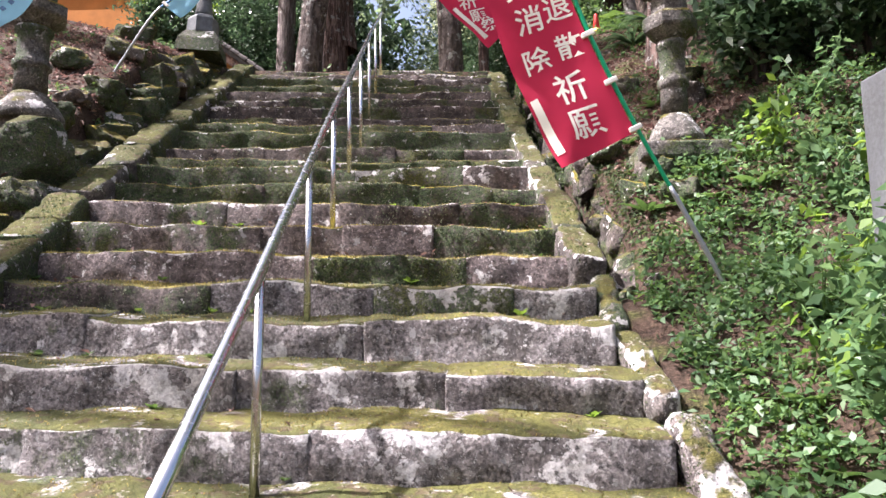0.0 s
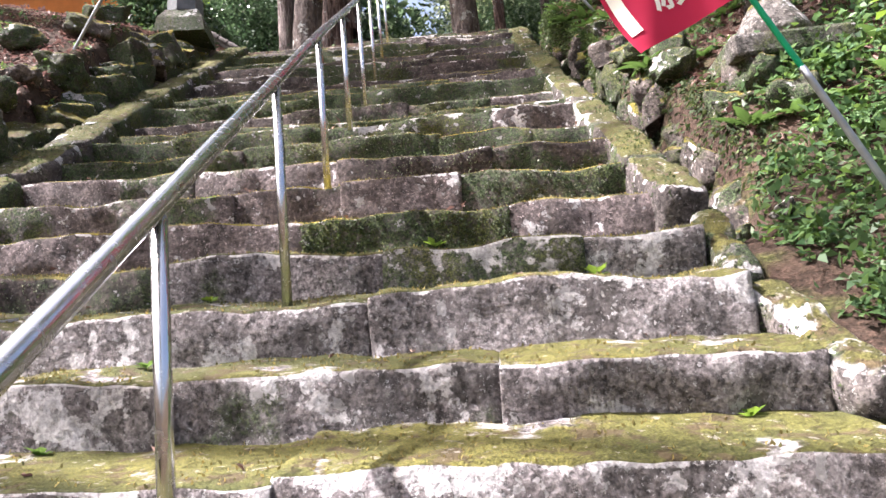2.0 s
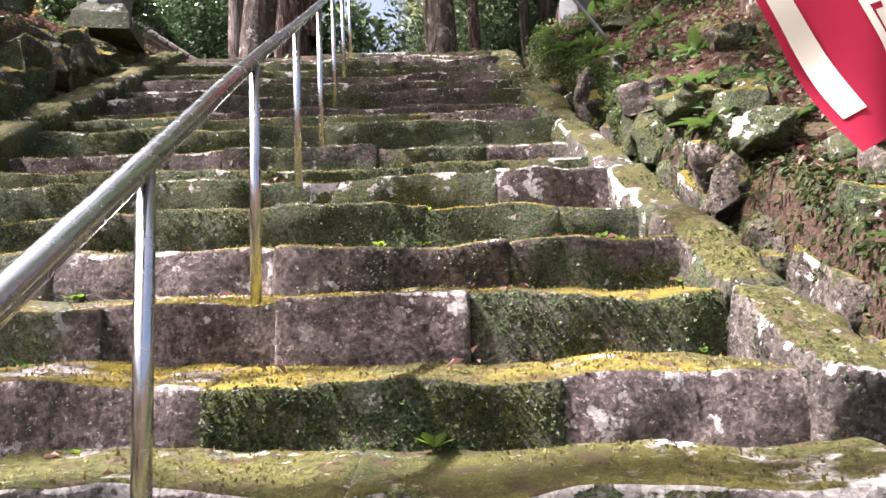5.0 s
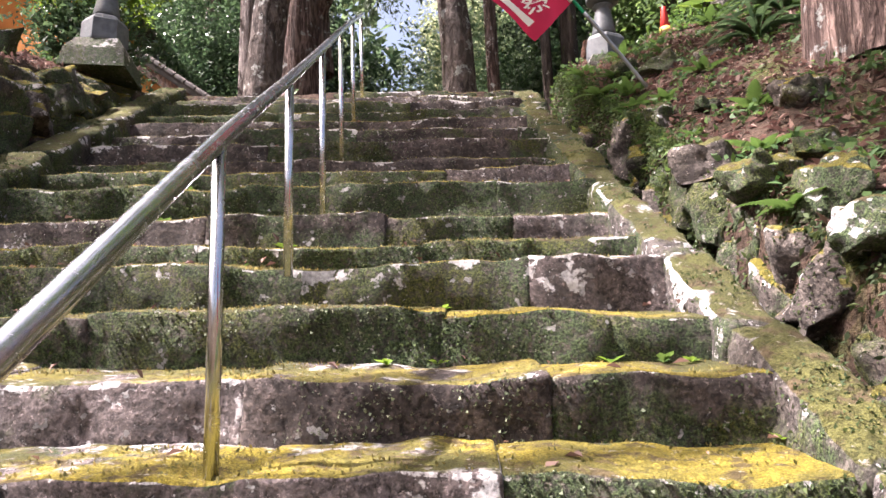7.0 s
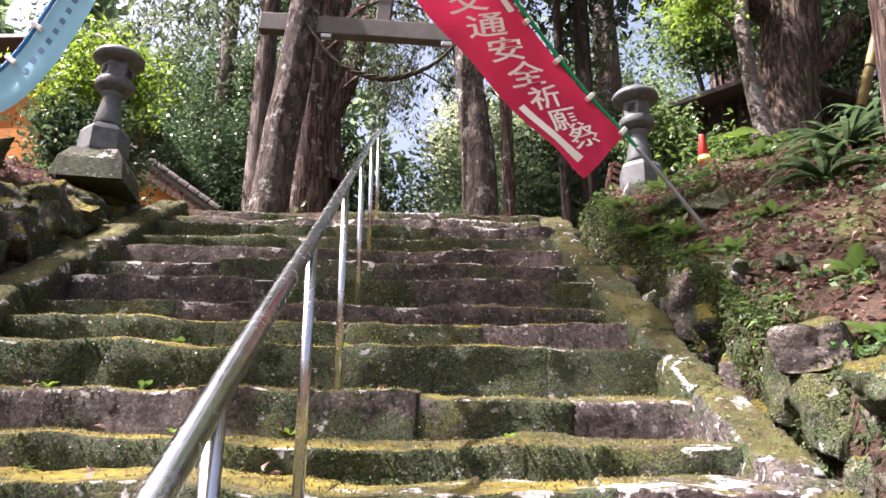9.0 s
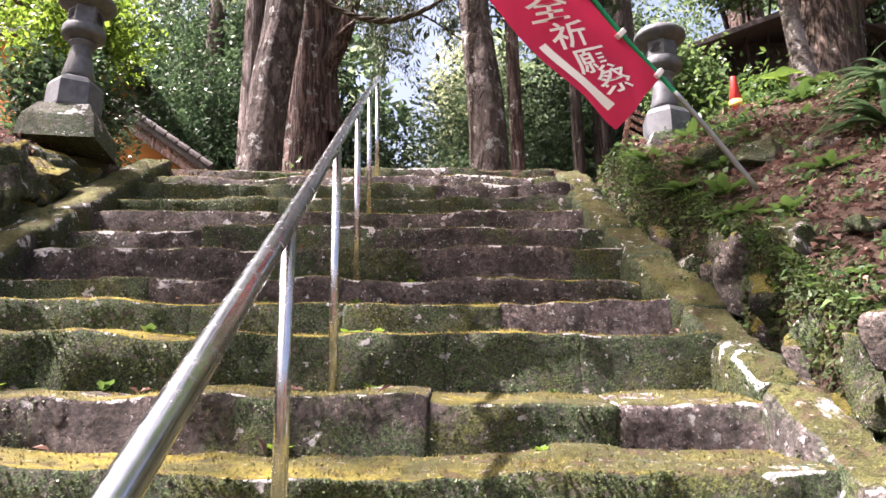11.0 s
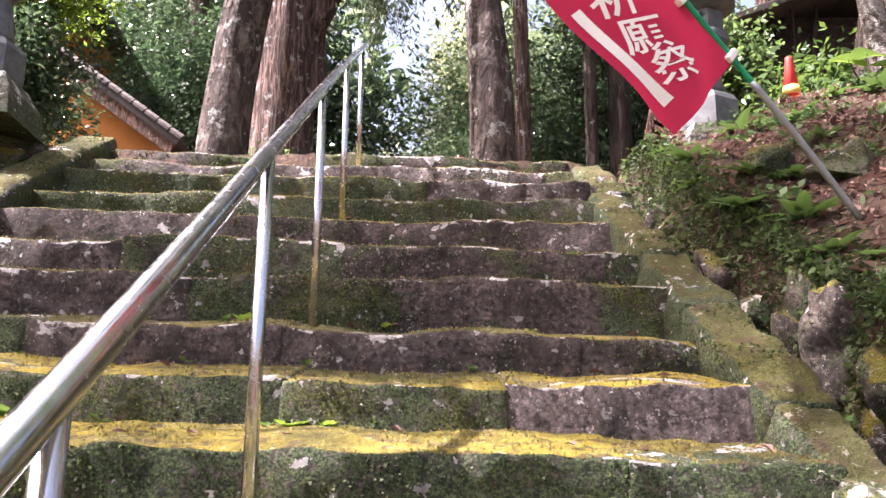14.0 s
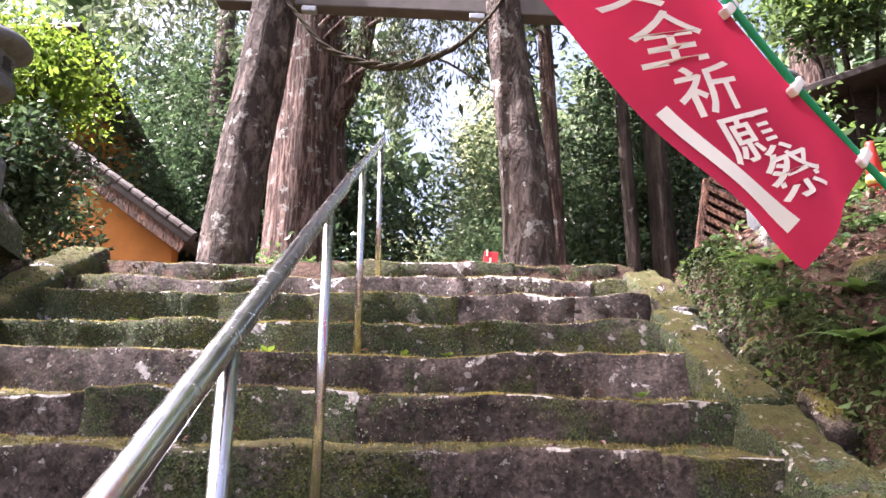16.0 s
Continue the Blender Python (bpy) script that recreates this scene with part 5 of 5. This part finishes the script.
for i, (fx, fy) in enumerate(FERN_AT):
    at = pose(fx, fy, ground_full(fx, fy) - 0.01, gf.uniform(-10, 10), gf.uniform(-10, 10), gf.uniform(0, 360))
    if i < 3:
        fern = thing("fern", "small bright green fern growing on the bank", "fern", group="ferns on the banks")
        for f in range(8):
            fr_ = frond(0.23 * gf.uniform(0.7, 1.15), gf.uniform(0.45, 0.8), fern)
            fr_.rotation_euler = (0, 0, 2 * math.pi * f / 8 + gf.uniform(-0.3, 0.3))
        fern.matrix_world = at
        fern_kinds.append(fern)
    else:
        c = copy_thing(fern_kinds[i % 3], at)
        c.scale = (gf.uniform(0.5, 1.05),) * 3


def strap_plant(x, y, n, length, label):
    t = thing("strap_leaf_plant", label, "plant", (x, y, ground_full(x, y)))
    quads = []
    for i in range(n):
        a = gf.uniform(0, 6.28)
        L = length * gf.uniform(0.6, 1.1)
        rise = gf.uniform(0.5, 1.2)
        w = gf.uniform(0.018, 0.03)
        prev = None
        for j in range(9):
            s = j / 8
            p = np.array([math.cos(a) * L * s * 0.8, math.sin(a) * L * s * 0.8, L * (rise * s - 0.95 * rise * s * s) + 0.02])
            n_ = np.array([-math.sin(a), math.cos(a), 0]) * w * (1 - s ** 3) * (0.4 + s)
            if prev is not None:
                quads.append([prev[0], p - n_, p + n_, prev[1]])
            prev = (p - n_, p + n_)
    quad_mesh("leaves", np.array(quads), M_LEAF_DARK, t)
    return t


strap_plant(2.05, 8.45, 46, 0.55, "clump of long arching dark green strap leaves on the bank")
strap_plant(2.4, 8.75, 52, 0.7, "clump of long arching dark green strap leaves on the bank")
strap_plant(2.8, 9.0, 46, 0.75, "clump of long arching dark green strap leaves on the bank")
broad = thing("broad_leaf_plant", "low plant with large heart-shaped yellow-green leaves", "plant", (2.12, 9.75, ground_full(2.12, 9.75)))
for i, (lx, lz, sz, a) in enumerate(((-0.10, 0.16, 0.15, 2.6), (0.02, 0.2, 0.15, 0.4), (0.12, 0.13, 0.12, 5.6), (0.3, 0.15, 0.14, 0.0))):
    bm = bmesh.new()
    ring = []
    for j in range(14):
        th = 2 * math.pi * j / 14
        r = sz * (0.55 - 0.25 * math.cos(th) ** 3 if math.cos(th) < 0 else 0.62 + 0.2 * math.cos(th) ** 3)
        ring.append(bm.verts.new((lx + r * math.cos(th + a), -0.05 + 0.45 * r * math.sin(th + a), lz + 0.55 * r * math.sin(th + a) - 0.02 * math.cos(th * 2))))
    c = bm.verts.new((lx, -0.05, lz - 0.015))
    for j in range(14):
        bm.faces.new((ring[j], ring[(j + 1) % 14], c)).smooth = True
    leaf = part("leaf", bm, M_LEAF_BRIGHT, broad)
    part("stalk", tube([(0.02, 0, -0.02), (lx * 0.6, -0.03, lz * 0.6), (lx, -0.05, lz)], 0.004, 6), M_FERN, broad)


def ground_scatter(n, xr_, yr_, keep, g):
    """Random places on the banks for which keep(x, y) holds."""
    out = []
    while len(out) < n:
        x, y = g.uniform(*xr_), g.uniform(*yr_)
        if keep(x, y):
            out.append((x, y, ground_full(x, y)))
    return np.array(out)


g = np.random.default_rng(12)
on_right = lambda x, y: x > right_edge(y) + 0.40 + 0.05 * smooth(7.2, 8.6, y)
on_left = lambda x, y: x < left_edge(y) - 0.55

# green growth hanging over the ditch
p = ground_scatter(9000, (0.7, 1.6), (4.6, 10.8), lambda x, y: 0.33 < x - right_edge(y) < 0.56 + 0.12 * noise.noise(Vector((x * 3, y * 3, 0))), g)
p[:, 2] += g.uniform(-0.01, 0.03, len(p))
tagged(quad_mesh("ditch_growth", leaves(p, 0.035, 0.4, 0.2, 0.2, (-0.5, 0, -0.6)), M_MOSSDARK), "dark moss and fine leaves hanging over the ditch", "ground cover", kind="stuff")

# moss and small leaves on the steep side of the ditch
p = ground_scatter(16000, (0.7, 1.6), (6.8, 10.9), lambda x, y: 0.30 + 0.06 * smooth(7.2, 8.6, y) < x - right_edge(y) < 0.44 + 0.06 * smooth(7.2, 8.6, y), g)
p[:, 0] -= g.uniform(0, 0.02, len(p))
mossy = g.random(len(p)) < 0.95
tagged(quad_mesh("ditch_moss", leaves(p[mossy], 0.032, 0.5, 0.1, 0.3, (-0.5, -0.3, -0.3)), M_MOSSDARK), "dark moss coating the steep side of the ditch", "moss", kind="stuff")
tagged(quad_mesh("ditch_leaves", leaves(p[~mossy], 0.05, 0.45, 0.2, 0.3, (-0.4, -0.4, -0.2)), M_FERN), "small green leaves growing from the side of the ditch", "ground cover", kind="stuff")

# dead leaves lying on both banks
p = np.concatenate([ground_scatter(17000, (0.9, 3.6), (4.8, 11.2), on_right, g), ground_scatter(8000, (-4.9, -2.8), (4.0, 11.5), on_left, g), ground_scatter(900, (-3.0, 2.5), (11.3, 14.5), lambda x, y: True, g)])
p[:, 2] += 0.008
tagged(quad_mesh("leaf_litter", leaves(p, 0.045, 0.5, 0.75, 0.3, vary=0.6), M_LITTER), "layer of brown and reddish dead leaves on the banks", "leaf litter", kind="stuff")

# low herbs: dense at the foot, thinner up the bank
clump = []
for cx, cy, cz in np.concatenate([ground_scatter(1600, (0.95, 3.4), (1.6, 5.5), lambda x, y: x > right_edge(y) + 0.2 + 0.35 * smooth(4.4, 4.9, y), g), ground_scatter(330, (0.95, 3.4), (5.4, 10.8), on_right, g), ground_scatter(70, (-4.7, -2.9), (4.0, 10.8), on_left, g)]):
    n = int(g.integers(14, 34))
    h = g.uniform(0.03, 0.16) if cy < 5.6 else g.uniform(0.02, 0.09)
    q = np.stack([cx + g.normal(0, 0.05, n), cy + g.normal(0, 0.05, n), cz + g.uniform(0.0, 1, n) * h], axis=1)
    clump.append(q)
pts = np.concatenate(clump)
half = g.random(len(pts)) < 0.5
tagged(quad_mesh("herb_cover", leaves(pts[half], 0.05, 0.55, 0.55), M_HERB), "low green herbs covering the bank beside the kerb", "ground cover", kind="stuff")
tagged(quad_mesh("herb_cover", leaves(pts[~half], 0.042, 0.4, 0.35), M_FERN), "fine fresh green herbs and grasses on the bank", "ground cover", kind="stuff")

# taller leafy stems at the foot of the bank
for i, (sx, sy, hh) in enumerate(((1.65, 3.3, 0.45), (1.9, 3.0, 0.5), (1.75, 3.7, 0.4), (2.0, 3.9, 0.5), (1.6, 2.7, 0.35), (2.3, 4.5, 0.5), (2.1, 5.0, 0.4), (2.5, 5.2, 0.55), (1.45, 2.5, 0.3), (2.6, 4.4, 0.6))):
    t = thing("leafy_herb", "upright leafy green herb on the bank at the foot", "plant", (sx, sy, ground_full(sx, sy) - 0.01), group="herbs at the foot of the stairs")
    pp = []
    for s in range(5):
        a = g.uniform(0, 6.28)
        e = Vector((math.cos(a) * hh * 0.35, math.sin(a) * hh * 0.35, hh * g.uniform(0.7, 1.1)))
        part("stem", tube([(0, 0, 0), tuple(e * 0.55 + Vector((0, 0, 0.04))), tuple(e)], 0.003, 5), M_FERN, t)
        for j in range(16):
            pp.append(np.array(e) * (0.25 + 0.75 * j / 15) + g.normal(0, 0.03, 3))
    quad_mesh("leaves", leaves(np.array(pp), 0.085, 0.5, 0.5), M_HERB if i % 3 else M_LEAF_BRIGHT, t)

# twigs
for i in range(14):
    x, y = (g.uniform(1.3, 2.6), g.uniform(6.0, 10.4)) if i < 10 else (g.uniform(-3.9, -3.2), g.uniform(6.2, 9.0))
    a, L = g.uniform(0, 3.14), g.uniform(0.18, 0.5)
    ends = [(x + math.cos(a) * L * s, y + math.sin(a) * L * s) for s in (-0.5, 0.05, 0.5)]
    tw = new("twig")
    tw.location = (x, y, ground_full(x, y))
    tagged(tw, "dry broken twig lying on dead leaves", "twig", "twigs on the banks")
    part("stick", tube([(ex - x, ey - y, ground_full(ex, ey) - tw.location.z + 0.012) for ex, ey in ends], [0.006, 0.005, 0.002], 6), M_PALEBARK, tw)


# ---- moss and small leaves growing on the stones ----
def face_samples(obs, per_m2, want, g):
    """Random points on the faces of stones for which want(centre, normal) gives a chance above 0."""
    pts, nrm = [], []
    for ob in obs:
        me = ob.data
        co = np.empty(len(me.vertices) * 3, dtype=np.float32)
        me.vertices.foreach_get("co", co)
        co = co.reshape(-1, 3)
        nf = len(me.polygons)
        no = np.empty(nf * 3, dtype=np.float32)
        me.polygons.foreach_get("normal", no)
        no = no.reshape(-1, 3)
        ar = np.empty(nf, dtype=np.float32)
        me.polygons.foreach_get("area", ar)
        ix = np.empty(nf * 4, dtype=np.int32)
        me.loops.foreach_get("vertex_index", ix)
        ix = ix.reshape(-1, 4)
        q = co[ix]
        chance = np.array([want(c, n) for c, n in zip(q.mean(axis=1), no)])
        count = g.poisson(ar * per_m2 * chance)
        f = np.repeat(np.arange(nf), count)
        u, v = g.random(len(f))[:, None], g.random(len(f))[:, None]
        pts.append(q[f, 0] * (1 - u) * (1 - v) + q[f, 1] * u * (1 - v) + q[f, 2] * u * v + q[f, 3] * (1 - u) * v)
        nrm.append(no[f])
    return np.concatenate(pts), np.concatenate(nrm)


def patch(c, s, o):
    return noise.noise(Vector((c[0] * s + o, c[1] * s, c[2] * s)))


steps_ = [o for o in stairs.children]
kerbs = [o for o in right_kerb.children] + [o for o in left_kerb.children] + [o for o in rubble.children] + [o for o in ditch.children]


def on_top(c, n):
    if n[2] < 0.55:
        return 0.0
    return max(0.0, min(1.0, 0.55 + 1.6 * patch(c, 1.7, 3.0))) * (0.5 if c[1] < 4.2 else 1.0)


def on_face(c, n):
    if n[2] > 0.55 or n[1] > -0.3 or c[1] < 3.7:
        return 0.0
    return max(0.0, min(1.0, 0.2 + 2.2 * patch(c, 1.3, 9.0) + 2.0 * patch(c, 7.0, 4.0)))


def on_face_pale(c, n):
    if n[2] > 0.7 or n[1] > -0.3 or c[1] < 4.0:
        return 0.0
    return max(0.0, min(1.0, -0.3 + 2.4 * patch(c, 1.9, 21.0) + 2.0 * patch(c, 6.0, 2.0)))


p, n = face_samples(steps_, 1700, on_top, g)
tagged(quad_mesh("moss_cushions", leaves(p - n * 0.002, 0.013, 0.5, 0.1, 0.2, (0, 0, 0.8)), M_MOSSTUFT), "yellow-green moss cushions on the treads", "moss", kind="stuff")
mossy_steps = [o for o in steps_ if o.data.materials[0] in (M_STEP_MID, M_STEP_HIGH)]
p, n = face_samples(mossy_steps, 7500, on_face, g)
kp, kn = face_samples(kerbs, 2600, lambda c, n: max(0.0, min(1.0, 0.25 + 1.8 * patch(c, 2.2, 7.0) + 1.6 * patch(c, 8.0, 3.0))) * (n[2] > -0.2), g)
p = np.concatenate([p, kp])
tagged(quad_mesh("moss_fringe", leaves(p, 0.014, 0.55, 0.1, 0.5, (0, -0.3, 0.2)), M_MOSSDARK), "dark green moss growing on the step faces and kerbs", "moss", kind="stuff")
creeper_steps = [o for o in steps_ if o.data.materials[0] in (M_STEP_MID, M_STEP_HIGH, M_STEP_DARK)]
p, n = face_samples(creeper_steps, 3400, on_face_pale, g)
M_CREEPER = leaf_material("tiny_pale_leaf", (0.07, 0.10, 0.045), (0.30, 0.33, 0.22), 0.6, 0.2)
tagged(quad_mesh("tiny_creeper", leaves(p, 0.011, 0.85, 0.1, 0.4, (0, -0.6, 0.3)), M_CREEPER), "tiny pale-leaved creeper on the step faces", "creeper", kind="stuff")

# weeds in the corners of the treads
weeds = []
for i in range(6):
    verts, faces = [Vector((0, 0, 0))], []
    for j in range(8):
        a, rise, L = g.uniform(0, 6.28), g.uniform(0.2, 1.1), g.uniform(0.025, 0.06)
        d = Vector((math.cos(a), math.sin(a), rise)).normalized()
        sd = Vector((-math.sin(a), math.cos(a), 0)) * L * 0.3
        k = len(verts)
        verts += [d * L * 0.6 + sd, d * L + Vector((0, 0, -0.006)), d * L * 0.6 - sd]
        faces.append((0, k, k + 1, k + 2))
    w = obj_from("weed", verts, faces, M_FERN if i % 2 else M_LEAF_BRIGHT, None, False)
    tagged(w, "small green weed rooted in a joint of the steps", "weed", "weeds on the steps")
    weeds.append(w)
for i in range(84):
    k = int(g.integers(0, 20))
    x = g.uniform(-2.45, right_edge(step_y(k)) - 0.05)
    m = pose(x, step_y(k + 1) - 0.025, STEP_Z[k] - 0.024 * (x + 0.1) + 0.046, 0, 0, g.uniform(0, 360))
    if i < 6:
        weeds[i].matrix_world = m
    else:
        c = copy_thing(weeds[i % 6], m)
        f = g.uniform(0.5, 1.4)
        c.scale = (f, f, f)
# fallen leaves on the treads
lv = []
for i in range(260):
    k = int(g.integers(0, 21))
    x = g.uniform(-2.45, right_edge(step_y(k)))
    dy = g.uniform(0.06, 0.35)
    lv.append((x, step_y(k) + dy, STEP_Z[k] - 0.024 * (x + 0.1) + 0.012 + 0.14 * dy))
tagged(quad_mesh("fallen_leaves", leaves(np.array(lv), 0.04, 0.5, 0.85, 0.3, vary=0.6), M_LITTER), "few dry brown leaves fallen on the treads", "leaf litter", kind="stuff")
